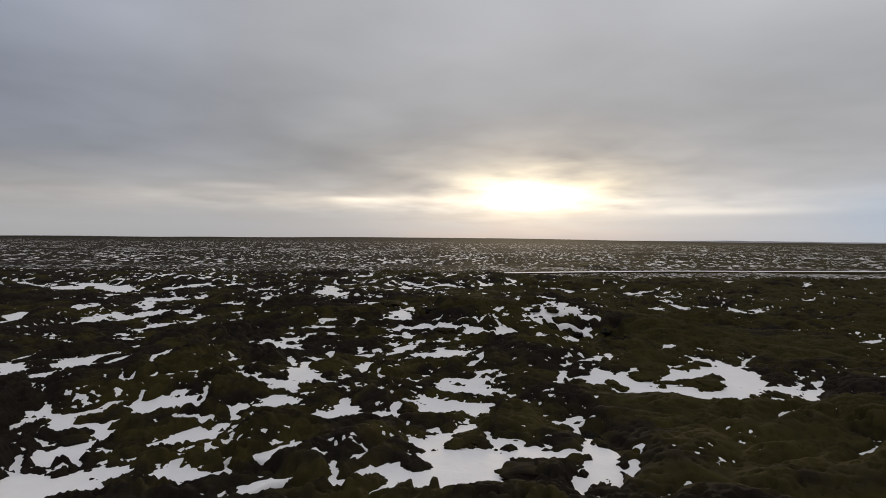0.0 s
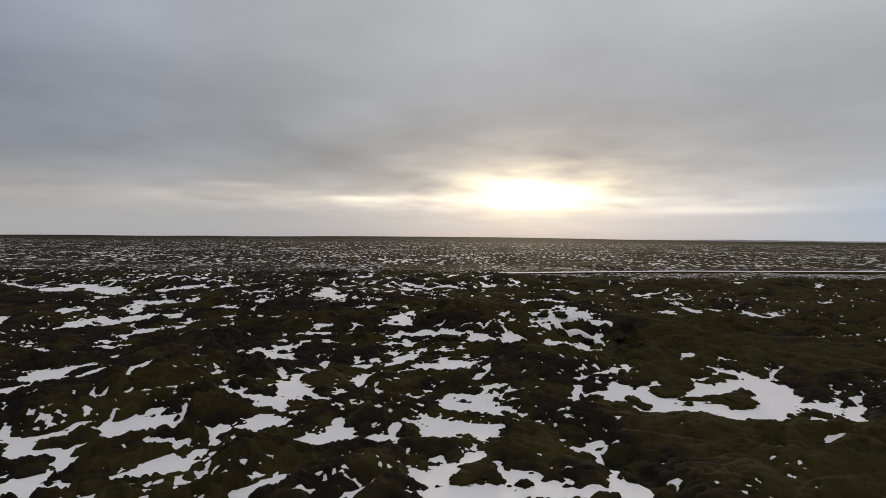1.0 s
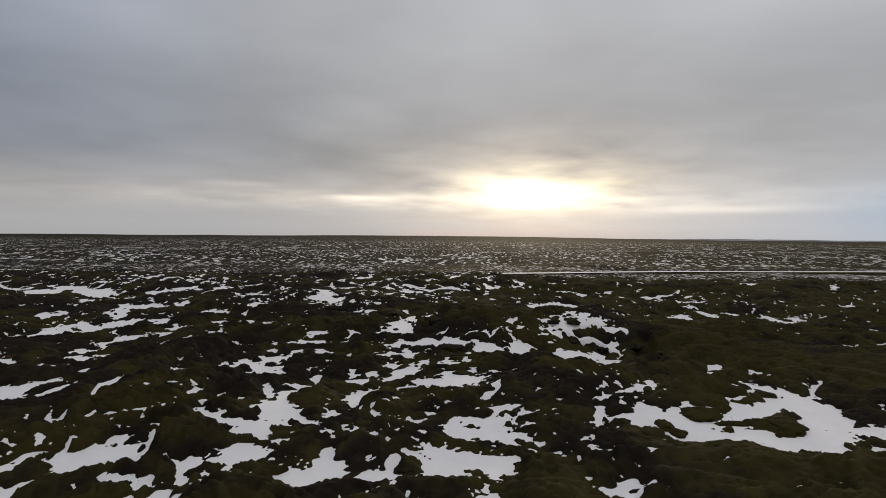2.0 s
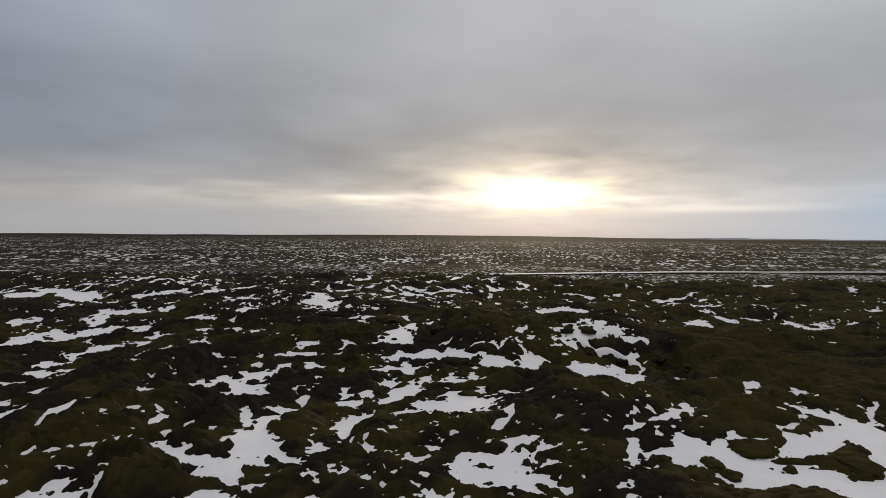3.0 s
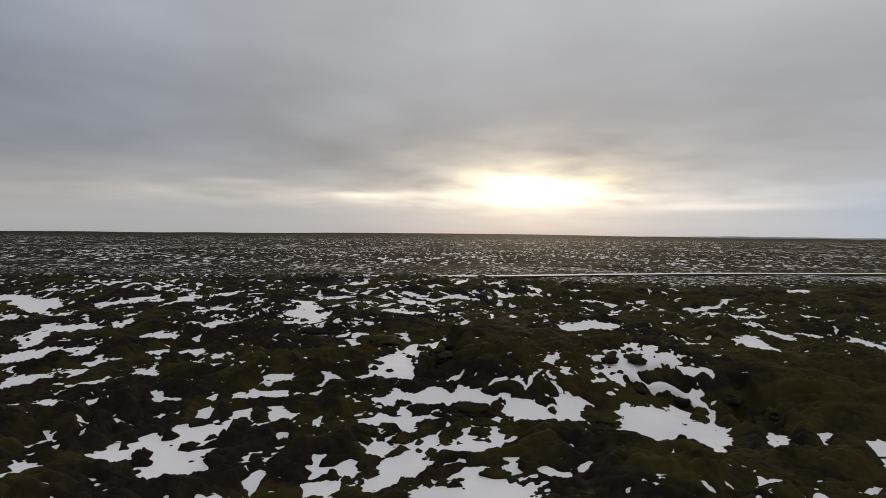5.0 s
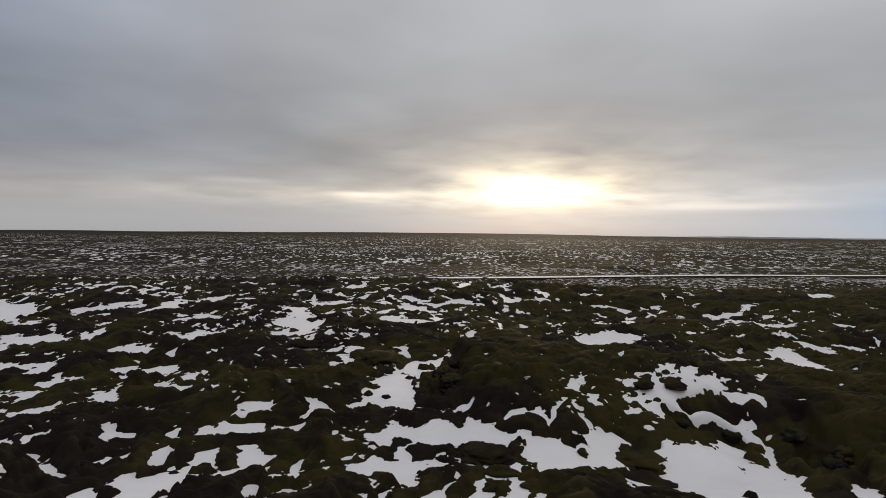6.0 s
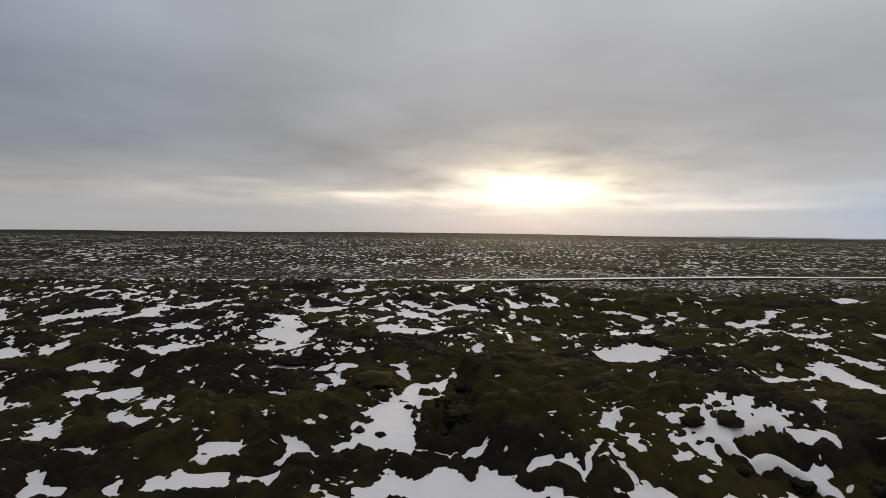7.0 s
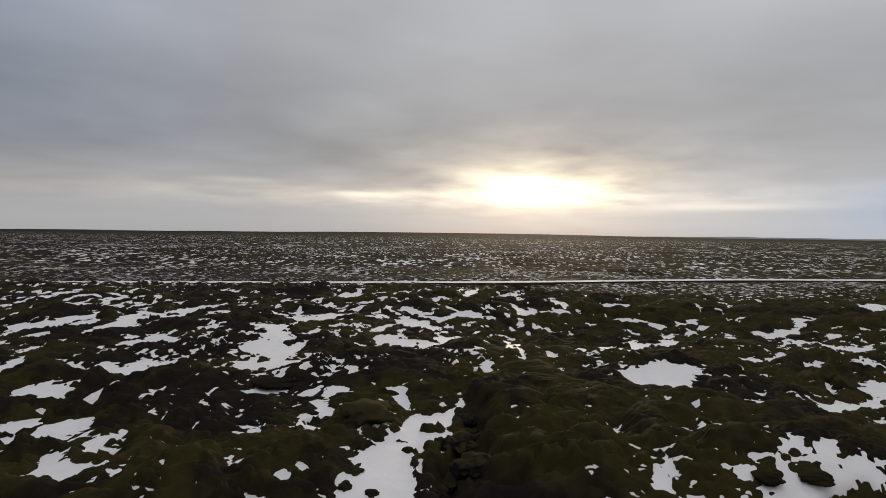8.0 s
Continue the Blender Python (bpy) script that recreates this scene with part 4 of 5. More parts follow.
DRIFTS += [
    (45.6, 122.7, 2.87, 2.41, 2.18, 3.56), (-5.6, 122.8, 1.2, -2.48, -0.12, 2.99), (14, 123, 1.94, 1.83, 0.36, 1.73), (-18.9, 123.2, 1.02, 2.61, -0.43, 2.06),
    (28.6, 123.5, 0.29, -1.27, 0.8, 2.06), (32.3, 124, 2.23, 2.23, 1.06, 2.45), (-7.2, 124.1, 2.55, 0.19, -0.3, 4.94), (-50.4, 124.5, 2.53, -0.17, -1.53, 2.55),
    (-43.7, 124.7, 2.96, -1.84, -1.77, 3.44), (6.8, 125.7, 0.67, 0.23, 0.15, 1.31), (12.2, 126.3, 0.96, 0.78, 0.63, 3.58), (-18.1, 127, 3.01, 1.45, -0.43, 2.23),
    (-2.5, 129.3, 1.35, 1.42, -0, 1.36), (-4.6, 129.4, 2.13, -0.44, -0.05, 1.65), (29.2, 129.5, 1.31, -1.02, 0.65, 1.77), (8.6, 130.1, 1.03, 1.43, 0.22, 1.76),
]
DRIFTS += [
    (51.6, 130.4, 2.16, 0.76, 2.14, 3.4), (19.5, 131, 1.16, -0.16, 0.47, 1.86), (-40.6, 131.2, 2.24, 3.14, -1.53, 3.47), (34.7, 131.5, 3.37, 2.25, 0.7, 1.65),
    (4.5, 131.9, 1.53, -0.5, 0.07, 0.96), (-50.8, 132.5, 0.16, 2.59, -0.73, 1.32), (26.4, 132.6, 1.74, -0.54, 0.41, 1.28), (-55.1, 133, 1.81, -0.35, -1.33, 2.23),
    (0.6, 133.7, 1.94, -0.22, 0.08, 2.55), (-60.5, 133.8, 3.23, -0.13, -1.55, 2.38), (2.9, 133.9, 1.31, 1.09, 0.13, 2.2), (-37.4, 134.3, 1.74, 2.47, -0.57, 1.45),
    (-8.3, 134.3, 1.75, -2.18, -0.24, 3.61), (87, 135.2, -2.98, -5.6, 7.37, 9.97), (-21.3, 136.6, 2.11, -0.47, -0.65, 3.15), (10.5, 137.6, 2.14, 0.86, 0.49, 3.61),
]
DRIFTS += [
    (-2, 137.8, 1.67, -2.2, 0.01, 1.87), (14.7, 137.8, 3.28, 0.22, 0.29, 1.59), (-16.9, 140.6, 2.37, 0.17, -0.31, 2.08), (9.6, 141.6, 0.48, -2.39, 0.33, 2.73),
    (-58.8, 141.7, 0.33, 3.63, -1.12, 1.93), (27.2, 144.2, 3.42, -0.06, 0.93, 3.14), (17.7, 146.2, 1.13, -3.49, 0.56, 2.86), (74.4, 147.3, -0.03, -3.41, 6.03, 8.04),
    (-3.5, 148.3, 1.85, 0.94, -0.03, 2.99), (-20.6, 151.3, 2.19, 2.73, -0.72, 4.24), (10.3, 156, 2.76, 2.87, 0.35, 3.14), (2, 157.6, 1.86, 4.91, 0.28, 7.23),
    (53.9, 161.5, -2.23, -8.28, 5.01, 10.39), (61.3, 166.8, -0.11, -8.25, 2.72, 5.22), (39.7, 173.1, 7.76, 15.48, 3.24, 9.85), (33.5, 178.6, 6.35, 13.88, 3.47, 12.93),
]
DRIFTS += [
    (94.5, 184.2, 4.88, 0.11, 1.93, 2.78), (68.1, 191.1, 5.65, 3.28, 2.2, 4.58), (132.4, 194.3, -5.91, -12.65, 5.93, 7.93), (41.6, 197.5, 3.44, 4.07, 1.09, 3.82),
    (95, 198.2, 2.01, -1.63, 1.48, 2.35), (56.5, 198.8, 0.8, -1.94, 2.78, 7.29),
]
# moss hummocks that stand out of the snow: x, y, half width, half depth
HUMMOCKS = [
    (3.9, 25.1, 1.2, 1), (0.8, 28.7, 0.6, 0.7), (1.9, 29, 0.5, 0.6), (3.4, 28.2, 0.4, 0.4), (-1.1, 25.7, 0.7, 0.4), (6.4, 26.9, 0.5, 0.4),
    (6.3, 25.1, 0.2, 0.2), (-20.3, 35.7, 0.6, 0.8), (-20.5, 31.4, 0.9, 0.8), (-17.9, 26.4, 0.4, 0.5), (-2.1, 35.2, 0.6, 0.7), (19.4, 40.9, 1.1, 1.3),
    (23.3, 38.9, 0.7, 0.8), (12.7, 39.8, 0.5, 0.6), (10.2, 40.3, 0.6, 0.7), (12.3, 40.7, 0.5, 0.6), (10.1, 41.3, 0.5, 0.4), (14.9, 42.3, 0.9, 0.7),
    (8.7, 40.4, 0.3, 0.4), (1, 51, 0.7, 0.5), (-6.7, 43.6, 0.4, 0.5),
]
HUMMOCKS += [
    (-8.2, 42, 0.5, 0.5), (16.5, 41.3, 1.1, 0.3), (0.4, 60.2, 1.3, 1.1), (8.4, 62.3, 1.5, 1.1), (1, 58.5, 0.8, 0.5), (8.1, 59.5, 1.3, 0.9),
    (0.6, 56.7, 0.6, 0.4), (-3.5, 56.3, 0.8, 0.7), (2.4, 57.1, 0.7, 0.6), (5.4, 61.1, 0.3, 0.4), (-16.5, 52.3, 0.6, 0.2), (-14.8, 54.8, 0.4, 0.5),
    (11.3, 68.9, 0.6, 0.6), (13.4, 69.2, 0.8, 0.6), (-7.1, 78.3, 1.5, 1.9), (-6.8, 73.9, 0.3, 0.4), (-6.7, 71, 0.4, 0.5), (-5.6, 69, 0.3, 0.3),
    (-6.9, 69.5, 0.3, 0.4), (-15.1, 86.8, 1.9, 1.2), (-4.4, 73.7, 0.3, 0.4),
]

def swell(x, y):
    """The land without its hummocks."""
    z = np.zeros_like(x)
    for cx, cy, r, a in LANDFORMS:
        z += a * np.exp(-((x - cx) / (1.25 * r)) ** 2 - ((y - cy) / r) ** 2)
    away = np.abs(y)
    right = smooth(x, 0, 50)
    z += 0.4 * np.exp(-((y - 150) / 18) ** 2) * (1 - smooth(x, -5, 30))
    z -= 3.2 * smooth(y, 166 - 16 * right, 198 - 12 * right)
    z += 0.9 * wave(x, y, 45.0, 40, 3) * smooth(away, 120, 220) * (1 - smooth(away, 450, 1100)) + 0.15 * wave(x, y, 9.0, 50, 2)
    bearing = x / np.maximum(away, 1)
    z += smooth(y, 1800, 4300) * (19.0 * np.exp(-((bearing + 0.05) / 0.45) ** 2) + 9.0 * smooth(-bearing, 0.2, 0.7) + 3.0) + 4.0 * wave(x, y, 700.0, 60, 2) * smooth(away, 700, 2500)
    return z


def lay_of_snow(x, y):
    """How firmly snow lies: -4 far from any drift, 0 at its edge, 1 and more well inside."""
    lies = np.full_like(x, -4.0)
    wx = x + 0.16 * wave(x, y, 1.8, 70, 3)
    wy = y + 0.20 * wave(x, y, 1.8, 80, 3)
    for cx, cy, ax, ay, bx, by in DRIFTS:
        wide, deep = abs(ax) + abs(bx) + 2.6, abs(ay) + abs(by) + 2.6
        box = np.nonzero((np.abs(x - cx) < wide) & (np.abs(y - cy) < deep))[0]
        if not len(box):
            continue
        px, py, area = wx[box] - cx, wy[box] - cy, ax * by - ay * bx
        u, v = (px * by - py * bx) / area, (ax * py - ay * px) / area
        narrow = abs(area) / max(math.hypot(ax, ay), math.hypot(bx, by))
        e = (1 - (np.abs(u) ** 2.4 + np.abs(v) ** 2.4) ** (1 / 2.4)) * narrow / min(max(narrow, 0.3), 0.8)
        lies[box] = np.maximum(lies[box], np.clip(e, -4, 1.3))
    return lies


# cracks and steep banks: ends, half width, depth
CRACKS = [
    (-2.2, 68.9, -1.2, 73.3, 1, 1.4), (-1.2, 73.3, -0.3, 81, 0.8, 1.2), (-10.3, 78.9, -8.3, 77.8, 0.6, 0.8), (-26.9, 81, -24.1, 81.6, 0.5, 0.5),
    (-19.6, 73.7, -17.6, 74.5, 0.5, 0.6), (12.8, 66.6, 16.4, 66.5, 0.7, 0.9), (20.2, 66.5, 18.4, 61.2, 0.8, 1), (-14.3, 65.4, -10.7, 65.5, 0.5, 0.6),
    (9, 64.6, 10, 63.3, 0.5, 0.6), (8.4, 32.4, 9.3, 28, 0.6, 0.8), (-9.6, 26.5, -7.4, 25.3, 0.5, 0.6), (-12.8, 23.1, -10.5, 23.3, 0.5, 0.5),
]
CRACKS += [
    (-7.3, 23.5, -5.4, 24.4, 0.5, 0.6), (-15.3, 42.7, -13.6, 44.3, 0.5, 0.6), (20.8, 68, 19.2, 59.5, 0.7, 0.9), (-1.7, 68.8, 2.9, 67.9, 0.5, 0.6),
    (13.6, 68.3, 16.1, 68.8, 0.6, 0.7), (-13.5, 93, -9.4, 91, 0.6, 0.5), (-1.9, 93.7, 4.3, 84.5, 0.5, 0.4), (-26.8, 60.5, -24.9, 61.4, 0.5, 0.5),
]


# mounds of moss that hold hardly any snow: x, y and half sizes
BARE = [(16, 29, 10, 7), (6, 47, 5, 5), (6, 74, 9, 7), (26, 64, 6, 6), (38, 62, 9, 8)]


def cracks(x, y):
    """How far the ground drops into the cracks of the old lava."""
    drop = np.zeros_like(x)
    wx, wy = x + 0.5 * wave(x, y, 1.7, 160, 2), y + 0.5 * wave(x, y, 1.7, 165, 2)
    for ax, ay, bx, by, w, deep in CRACKS:
        box = np.nonzero((x > min(ax, bx) - 3) & (x < max(ax, bx) + 3) & (y > min(ay, by) - 3) & (y < max(ay, by) + 3))[0]
        if not len(box):
            continue
        dx, dy = bx - ax, by - ay
        k = np.clip(((wx[box] - ax) * dx + (wy[box] - ay) * dy) / (dx * dx + dy * dy + 1e-6), 0, 1)
        d = np.hypot(wx[box] - ax - k * dx, wy[box] - ay - k * dy)
        drop[box] = np.maximum(drop[box], deep * smooth(w - d, -0.5 * w, 0.7 * w))
    return drop


def land(x, y, step):
    """Ground height and snow height; step is the local spacing of the sheet."""
    base = swell(x, y)
    drop = cracks(x, y)
    lies = np.maximum(lay_of_snow(x, y) - 3.0 * drop, -4.0)
    sx, sy = x + 0.6 * wave(x, y, 3.1, 90, 2), y + 0.6 * wave(x, y, 3.1, 95, 2)
    rugged = np.clip(0.75 + 0.6 * wave(x, y, 14.0, 100, 2), 0.25, 1.4)
    fade_a, fade_b, fade_c = 1 - smooth(step, 0.9, 2.2), 1 - smooth(step, 0.3, 0.8), 1 - smooth(step, 0.12, 0.3)
    mx, my = 0.65 * x + 0.6 * wave(x, y, 6.0, 250), y + 0.6 * wave(x, y, 6.0, 255)
    large, middle, small = cushions(mx, my, 3.7, 110), cushions(sx + 7, sy, 1.25, 120), cushions(sx, sy + 3, 0.6, 170)
    away = smooth(-lies, 0.0, 3.6)
    # snow keeps to the gaps between the cushions along the edge of a drift
    edge = lies + 0.28 + 0.24 * (0.42 - middle) + 0.22 * (0.40 - small) * fade_c + (0.22 * wave(x, y, 0.8, 85, 2) + 0.27 * wave(x, y * 0.8, 0.3, 88, 2)) * fade_b
    # round tussocks stand out of the drifts, most of them near the edge
    edge -= 1.5 * smooth(cushions(sx, sy * 0.9 + 4, 1.9, 240), 0.80, 0.93) * smooth(lies, 1.28, 0.5) * fade_b
    # wind-blown and torn into tongues where the drifts are large
    torn = smooth(y, 50, 110)
    edge += (0.30 + 0.75 * torn) * wave(x, y * (0.6 - 0.3 * torn), 1.1, 220, 3) * smooth(lies, -2.5 - torn, -0.4) - 0.30 * torn
    left = 0.07 * smooth(x, 25, -15)
    bare = np.zeros_like(x)
    for cx, cy, rx, ry in BARE:
        bare = np.maximum(bare, np.exp(-(((x - cx) / rx) ** 2 + ((y - cy) / ry) ** 2) ** 2))
    fleck = -0.11 + left - 0.05 * bare + 0.09 * wave(x, y, 6.0, 130, 3) + 0.09 * wave(x, y, 0.9, 140, 2) + 0.22 * wave(x * 0.8, y, 0.30, 145, 2) * (1 - smooth(step, 0.2, 0.5))
    fleck += (0.04 + 0.26 * wave(x * 0.9, y * 0.4, 0.8, 230, 3)) * smooth(y, 70, 110)
    fleck -= 0.24 * large * rugged + 0.15 * middle
    edge = np.maximum(edge, fleck / 0.35)
    depth = 0.36 * np.clip(edge, -0.5, 1.1)
    rise = smooth(-edge, 0.0, 1.5)
    folds = (0.03 * wave(sx * 0.4, sy, 1.3, 210, 2) + 0.07 * wave(sx * 0.6, sy, 3.3, 215)) * fade_b
    bumps = (0.62 * large * fade_a + 0.03 * middle * fade_b) * rugged + 0.03 * small * fade_c * (1 - away) + folds * away
    lump = (0.75 * (cushions(sx + 3, sy * 1.15 + 5, 8.0, 180) - 0.3) + 0.30) * away * fade_a
    snow = base + 0.03 * wave(x, y, 2.5, 190, 2) - 1.3 * drop + lump
    ground = base + lump - depth + bumps * rise - drop
    return ground, snow


def road_line(x):
    return ROAD_Y + ROAD_SLOPE * x + 0.7 * np.sin(x / 60.0)


ROAD_Y, ROAD_SLOPE = 217.0, 0.17


def sheet_lines():
    """Rows and columns of the ground sheet: close together along the walk, wider away from it."""
    rows, y = [], 18.0
    while y < 4600:
        rows.append(y)
        y += min(0.125 * max(1.0, (y - 45) / 25) ** (1.2 if y < 160 else 1.45), 2.2 if y < 500 else 4.0 if y < 900 else 400)
    back, y, s = [], 18.0, 0.4
    while y > -1500:
        s *= 1.16
        y -= s
        back.append(y)
    inner = np.linspace(-1, 1, 880)
    outer, s, u = [], 0.003, 1.0
    while u < 40:
        s *= 1.35
        u += s
        outer.append(u)
    cols = np.concatenate([-np.array(outer[::-1]), inner, outer])
    return np.array(back[::-1] + rows), cols


YS, US = sheet_lines()
half = np.where(YS > 18, 0.80 * np.maximum(YS, 18) + 7, 21.4)
GX = US[None, :] * half[:, None]
GY = np.repeat(YS[:, None], len(US), 1)
GX = np.clip(GX, -4600, 4600)
STEP = np.maximum(np.abs(np.gradient(GX, axis=1)), np.repeat(np.gradient(YS)[:, None], len(US), 1) * 0.7)
shape = GX.shape
CLOSE = np.repeat(((YS > 16) & (YS < 175))[:, None], len(US), 1) & (np.abs(US) <= 1.06)[None, :]
GZ, SZ = swell(GX, GY), np.full(shape, -9.0)
GZ[CLOSE], SZ[CLOSE] = land(GX[CLOSE], GY[CLOSE], STEP[CLOSE])
# the hummocks far off, as broad as the sheet can carry them
FAR = smooth(GY, 120, 200) * (1 - smooth(GY, 900, 1600)) * (1 - 0.8 * np.exp(-((GY - road_line(GX) + 8) / 22) ** 2))
OUT = YS > 108
FX, FY = GX[OUT], GY[OUT] * 0.8
HILLS = FAR[OUT] * (0.30 * cushions(FX, FY, 9.0, 150) + 0.08 * cushions(FX + 3, FY, 4.5, 155) - 0.2)
GZ[OUT] += HILLS
SZ[OUT] += HILLS


def quads_mesh(name, points, quads, mat):
    me = bpy.data.meshes.new(name)
    me.vertices.add(len(points))
    me.vertices.foreach_set("co", np.asarray(points, np.float32).ravel())
    me.loops.add(quads.size)
    me.loops.foreach_set("vertex_index", np.asarray(quads, np.int32).ravel())
    me.polygons.add(len(quads))
    me.polygons.foreach_set("loop_start", np.arange(0, quads.size, 4, dtype=np.int32))
    me.polygons.foreach_set("use_smooth", np.ones(len(quads), bool))
    me.materials.append(mat)
    me.update(calc_edges=True)
    return me


NR, NC = shape
ids = np.arange(NR * NC).reshape(shape)
QUADS = np.stack([ids[:-1, :-1], ids[:-1, 1:], ids[1:, 1:], ids[1:, :-1]], -1)
tagged(new("ground", quads_mesh("ground", np.stack([GX, GY, GZ], -1).reshape(-1, 3), QUADS.reshape(-1, 4), GROUND)),
       "lava field overgrown with olive and dark brown moss", "ground", kind="structure")


# ---- the road ----
def build_road():
    xs = np.arange(-420, 640, 2.5)
    prof = ((-4.6, -1.2), (-2.9, 0.10), (0.0, 0.16), (2.9, 0.10), (4.6, -1.2))
    mid = road_line(xs)
    top = swell(xs, mid)
    k = np.ones(41) / 41
    top = np.convolve(np.pad(top, 20, mode="edge"), k, "valid") + 0.6
    def strip(name, edges, mat):
        pts = np.stack([np.stack([xs, mid + o, top + h], -1) for o, h in edges], 1)
        idx = np.arange(len(xs) * len(edges)).reshape(-1, len(edges))
        q = np.stack([idx[:-1, :-1], idx[1:, :-1], idx[1:, 1:], idx[:-1, 1:]], -1).reshape(-1, 4)
        return new(name, quads_mesh(name, pts.reshape(-1, 3), q, mat))
    road = tagged(strip("road", prof[1:4], ROAD), "straight gravel road covered with pale snow on a low bank", "road", kind="structure")
    for edges in (prof[:2], prof[3:]):
        bank = tagged(strip("bank", edges, MOSS), "low mossy bank along the road")
        bank.parent = road


build_road()


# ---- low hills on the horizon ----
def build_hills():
    m, n = material("haze_toned_land")
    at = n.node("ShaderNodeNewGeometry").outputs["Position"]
    # pale greys put the haze of distance into the colour of the land
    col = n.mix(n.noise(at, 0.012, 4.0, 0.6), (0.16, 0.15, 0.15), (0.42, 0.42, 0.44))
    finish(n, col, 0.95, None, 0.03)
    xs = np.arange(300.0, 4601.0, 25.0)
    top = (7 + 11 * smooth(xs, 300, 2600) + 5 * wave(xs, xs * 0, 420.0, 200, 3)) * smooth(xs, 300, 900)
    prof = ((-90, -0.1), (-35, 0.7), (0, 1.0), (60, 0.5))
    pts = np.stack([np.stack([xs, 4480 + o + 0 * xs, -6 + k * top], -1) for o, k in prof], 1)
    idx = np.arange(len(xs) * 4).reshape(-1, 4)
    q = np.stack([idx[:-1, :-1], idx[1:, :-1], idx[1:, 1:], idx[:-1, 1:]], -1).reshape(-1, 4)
    tagged(new("backdrop", quads_mesh("backdrop", pts.reshape(-1, 3), q, m)), "low hills far off on the horizon, distance haze painted into their pale colour", "hills", kind="structure")


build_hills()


# ---- snow patches ----
def label_cells(wet):
    """Numbers the joined regions of a grid of cells, 1 and up."""
    lab = np.zeros(wet.shape, np.int32)
    parent = [0]

    def root(a):
        while parent[a] != a:
            parent[a] = parent[parent[a]]
            a = parent[a]
        return a
    for r in range(wet.shape[0]):
        edge = np.diff(np.concatenate([[0], wet[r].astype(np.int8), [0]]))
        for s, e in zip(np.nonzero(edge == 1)[0], np.nonzero(edge == -1)[0]):
            over = np.unique(lab[r - 1, s:e]) if r else ()
            roots = sorted({root(int(a)) for a in over if a})
            if not roots:
                parent.append(len(parent))
                roots = [len(parent) - 1]
            for a in roots[1:]:
                parent[a] = roots[0]
            lab[r, s:e] = roots[0]
    return np.array([root(a) for a in range(len(parent))], np.int32)[lab]


def build_snow():
    r0, r1 = np.searchsorted(YS, 17.0), np.searchsorted(YS, 172.0)
    c0, c1 = np.searchsorted(US, -1.0), np.searchsorted(US, 1.0) + 1
    depth = (SZ - GZ)[r0:r1, c0:c1]
    corner = np.stack([depth[:-1, :-1], depth[:-1, 1:], depth[1:, 1:], depth[1:, :-1]])
    core = np.sort(corner, 0)[1] > 0.01
    shown = corner.max(0) > -0.012
    lab = label_cells(core)
    for _ in range(3):
        grown = lab.copy()
        for a, b in (((slice(1, None), slice(None)), (slice(None, -1), slice(None))), ((slice(None), slice(1, None)), (slice(None), slice(None, -1)))):
            for p, q in ((a, b), (b, a)):
                t = grown[p]
                t[(t == 0) & shown[p]] = lab[q][(t == 0) & shown[p]]
        lab = grown
    lab[~shown] = 0
    quads = QUADS[r0:r1 - 1, c0:c1 - 1]
    pts = np.stack([GX, GY, SZ], -1).reshape(-1, 3)
    p = pts[quads]
    area = np.linalg.norm(np.cross(p[..., 2, :] - p[..., 0, :], p[..., 3, :] - p[..., 1, :]), axis=-1) / 2
    size = np.bincount(lab.ravel(), area.ravel())
    size[0] = 0
    order = np.argsort(-size)[:260]
    order = order[size[order] > 0.5]

    def piece(name, cells):
        q = quads[cells]
        used, back = np.unique(q, return_inverse=True)
        v = pts[used]
        mid = v.mean(0)
        ob = new(name, quads_mesh(name, v - mid, back.reshape(-1, 4), SNOW))
        ob.location = mid
        return ob, np.ptp(v[:, 0]), np.ptp(v[:, 1])
    for k in order:
        ob, wide, deep = piece("snow_patch", lab == k)
        if size[k] > 25:
            label = "large branching patch of old white snow filling a mossy hollow"
        elif wide > 2.6 * deep or deep > 2.6 * wide:
            label = "long narrow streak of white snow between mossy mounds"
        elif size[k] > 5:
            label = "ragged patch of white snow among moss hummocks"
        else:
            label = "small remnant of white snow in a dip of the moss"
        tagged(ob, label, "snow patch", "snow patches on the lava field")
    rest = shown & ~np.isin(lab, order)
    ob, _, _ = piece("snow_flecks", rest)
    tagged(ob, "tiny white snow flecks caught in cracks of the moss", "snow", kind="stuff")


build_snow()


# ---- moss hummocks standing in the snow ----
def build_hummock(x, y, rx, ry, seed):
    bm = bmesh.new()
    bmesh.ops.create_icosphere(bm, subdivisions=4, radius=1.0)
    tall = 0.20 + 0.20 * min(rx, ry)
    for v in bm.verts:
        p = v.co.copy()
        n = noise.noise(p * 1.3 + Vector((seed * 3.7, 0, 0))) * 0.45 + noise.noise(p * 3.2 + Vector((0, seed * 2.3, 0))) * 0.22 + noise.noise(p * 8.0) * 0.06
        k = 1 + n
        v.co = Vector((p.x * rx * k, p.y * ry * k, (p.z if p.z > 0 else p.z * 0.6) * tall * (1 + 0.7 * n)))
    me = bpy.data.meshes.new("moss_hummock")
    bm.to_mesh(me)
    bm.free()
    me.polygons.foreach_set("use_smooth", np.ones(len(me.polygons), bool))
    me.materials.append(MOSS)
    ob = new("moss_hummock", me)
    row, col = np.searchsorted(YS, y), np.searchsorted(US * np.interp(y, YS, half), x)
    ob.location = (x, y, max(SZ[row, col], GZ[row, col] - 0.2) - 0.06)
    size = "broad low" if rx > 1.2 else "small round"
    tagged(ob, size + " hummock of dark moss standing out of the snow", "hummock", "moss hummocks in the snow")


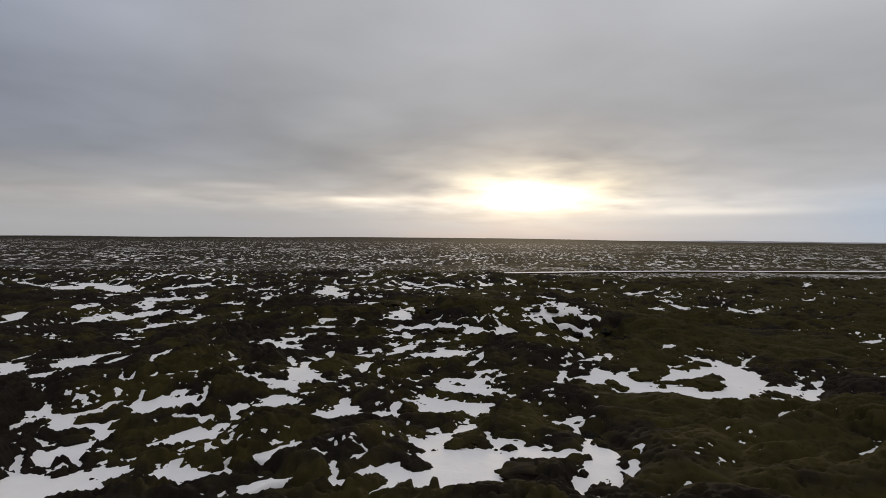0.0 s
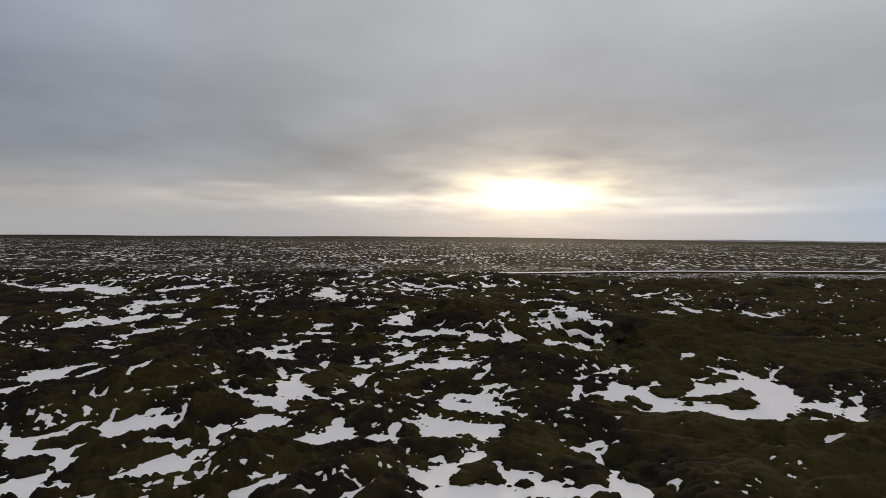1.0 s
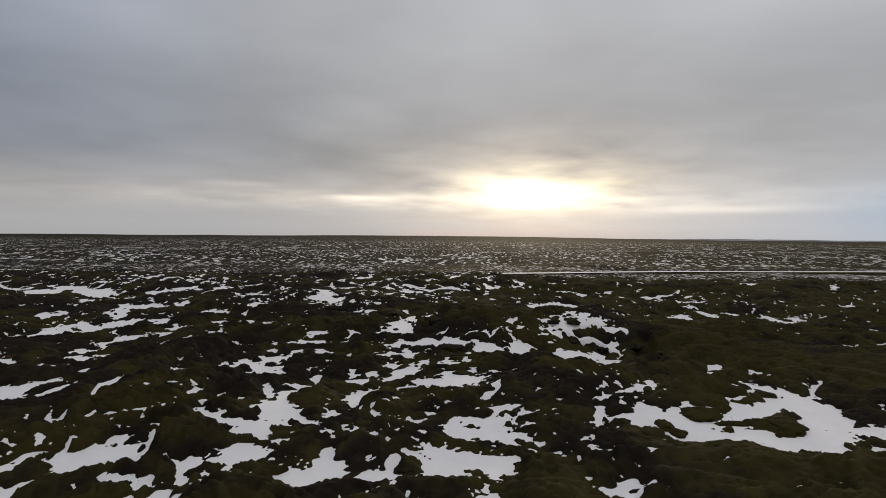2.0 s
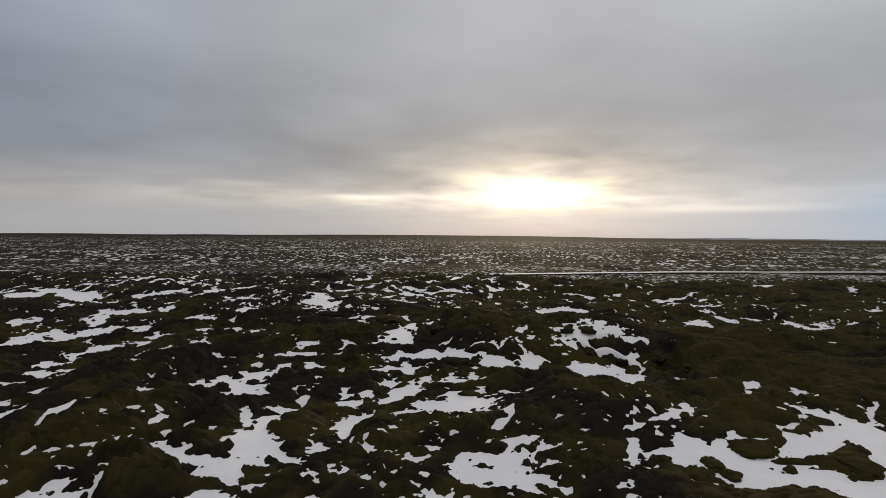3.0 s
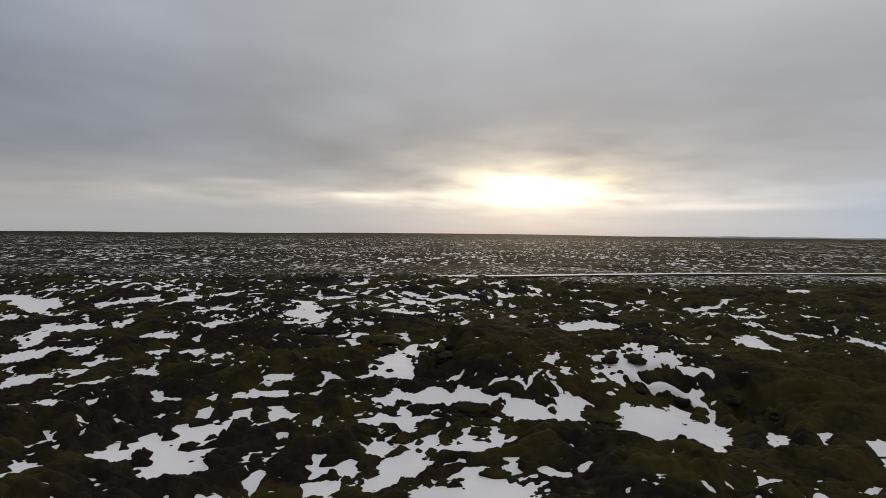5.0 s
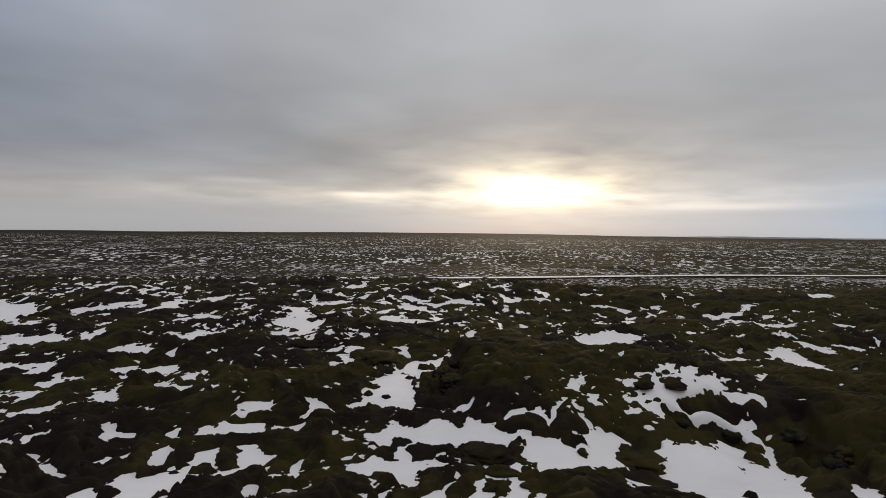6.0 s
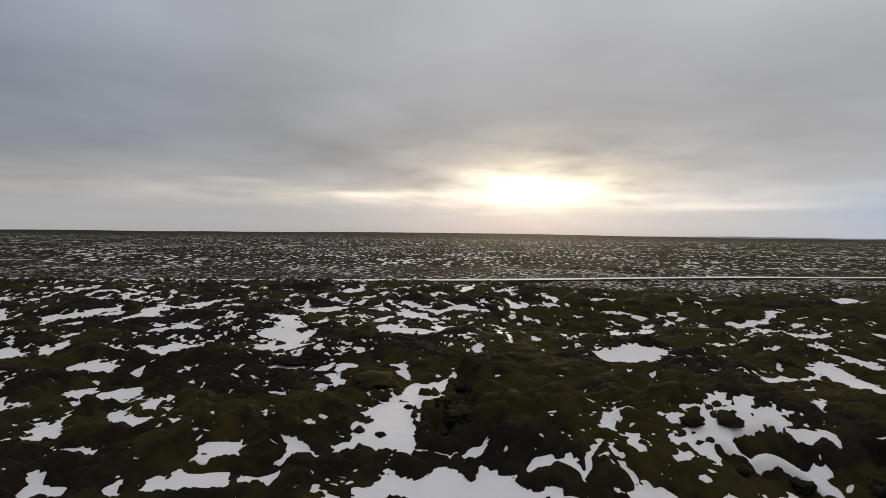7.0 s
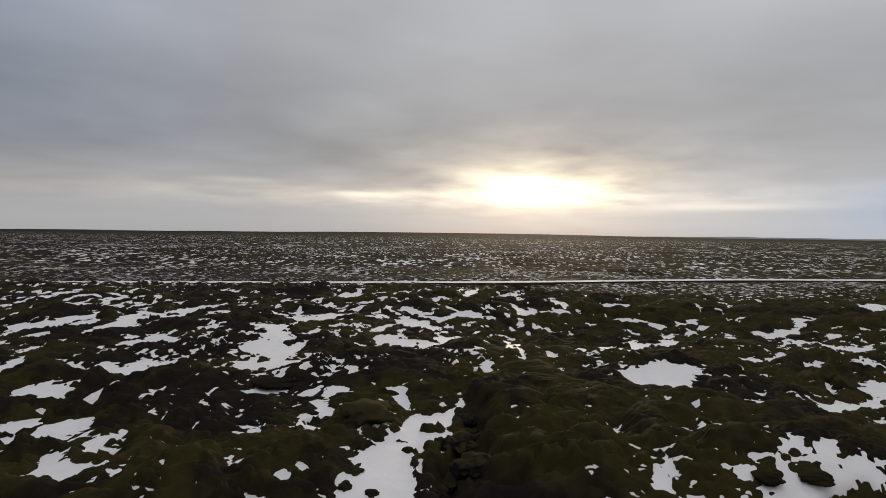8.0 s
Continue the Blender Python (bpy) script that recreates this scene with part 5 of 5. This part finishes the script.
for k, (hx, hy, hrx, hry) in enumerate(HUMMOCKS):
    build_hummock(hx, hy, max(hrx, 0.3), max(hry, 0.3), k)


# ---- lava rocks along the cracks ----
def build_lava_material():
    m, n = material("rough_lava")
    pos = n.node("ShaderNodeNewGeometry").outputs["Position"]
    col = n.mix(n.noise(pos, 3.0, 5.0, 0.65), (0.008, 0.0075, 0.0075), (0.034, 0.030, 0.028))
    finish(n, col, 0.9, bumped(n, n.noise(pos, 7.0, 5.0, 0.7), 1.0, 0.10), 0.1)
    return m


LAVA = build_lava_material()


def mesh_of(name, bm, mat):
    me = bpy.data.meshes.new(name)
    bm.to_mesh(me)
    bm.free()
    me.polygons.foreach_set("use_smooth", np.ones(len(me.polygons), bool))
    me.materials.append(mat)
    return me


def build_rock(x, y, size, seed):
    rnd = random.Random(seed)
    sx, sy, sz = size * rnd.uniform(0.8, 1.6), size * rnd.uniform(0.7, 1.2), size * rnd.uniform(0.5, 0.8)
    off = Vector((seed * 5.1, seed * 1.7, 0))
    bm = bmesh.new()
    bmesh.ops.create_icosphere(bm, subdivisions=4, radius=1.0)
    for v in bm.verts:
        p = v.co.copy()
        n = 0.5 * noise.noise(p * 1.1 + off) - 0.45 * abs(noise.noise(p * 2.1 + off)) + 0.22 * noise.noise(p * 4.5 + off) + 0.08 * noise.noise(p * 10 + off)
        v.co = Vector((p.x * sx, p.y * sy, p.z * sz)) * (1 + n)
    cap = bm.copy()
    cap.normal_update()
    bmesh.ops.delete(cap, geom=[f for f in cap.faces if f.normal.z + 0.5 * noise.noise(f.calc_center_median() * 2.2) < 0.5], context="FACES")
    for v in cap.verts:
        v.co += v.normal * (0.0 if v.is_boundary else 0.05 + 0.04 * noise.noise(v.co * 3.0))
    ob = new("lava_rock", mesh_of("lava_rock", bm, LAVA))
    moss = new("moss_cap", mesh_of("moss_cap", cap, MOSS))
    moss.parent = ob
    tagged(moss, "thin cushion of olive moss")
    row, col = np.searchsorted(YS, y), np.searchsorted(US * np.interp(y, YS, half), x)
    ob.location = (x, y, GZ[row, col] - 0.05 * size)
    ob.rotation_euler = (0, 0, rnd.uniform(0, 6.28))
    tagged(ob, "rough black lava rock with a cap of moss beside a crack", "rock", "lava rocks along the cracks")


pick = random.Random(7)
for ax, ay, bx, by, w, deep in CRACKS:
    for i in range(8 if deep > 1.1 else 2 if deep > 0.75 else 0):
        k = pick.random()
        side = w * pick.choice((-1, 1)) * pick.uniform(0.5, 1.1)
        along = math.hypot(bx - ax, by - ay)
        build_rock(ax + k * (bx - ax) - side * (by - ay) / along, ay + k * (by - ay) + side * (bx - ax) / along, pick.uniform(0.3, 0.7) * (0.7 + 0.4 * deep), pick.randrange(1, 900))
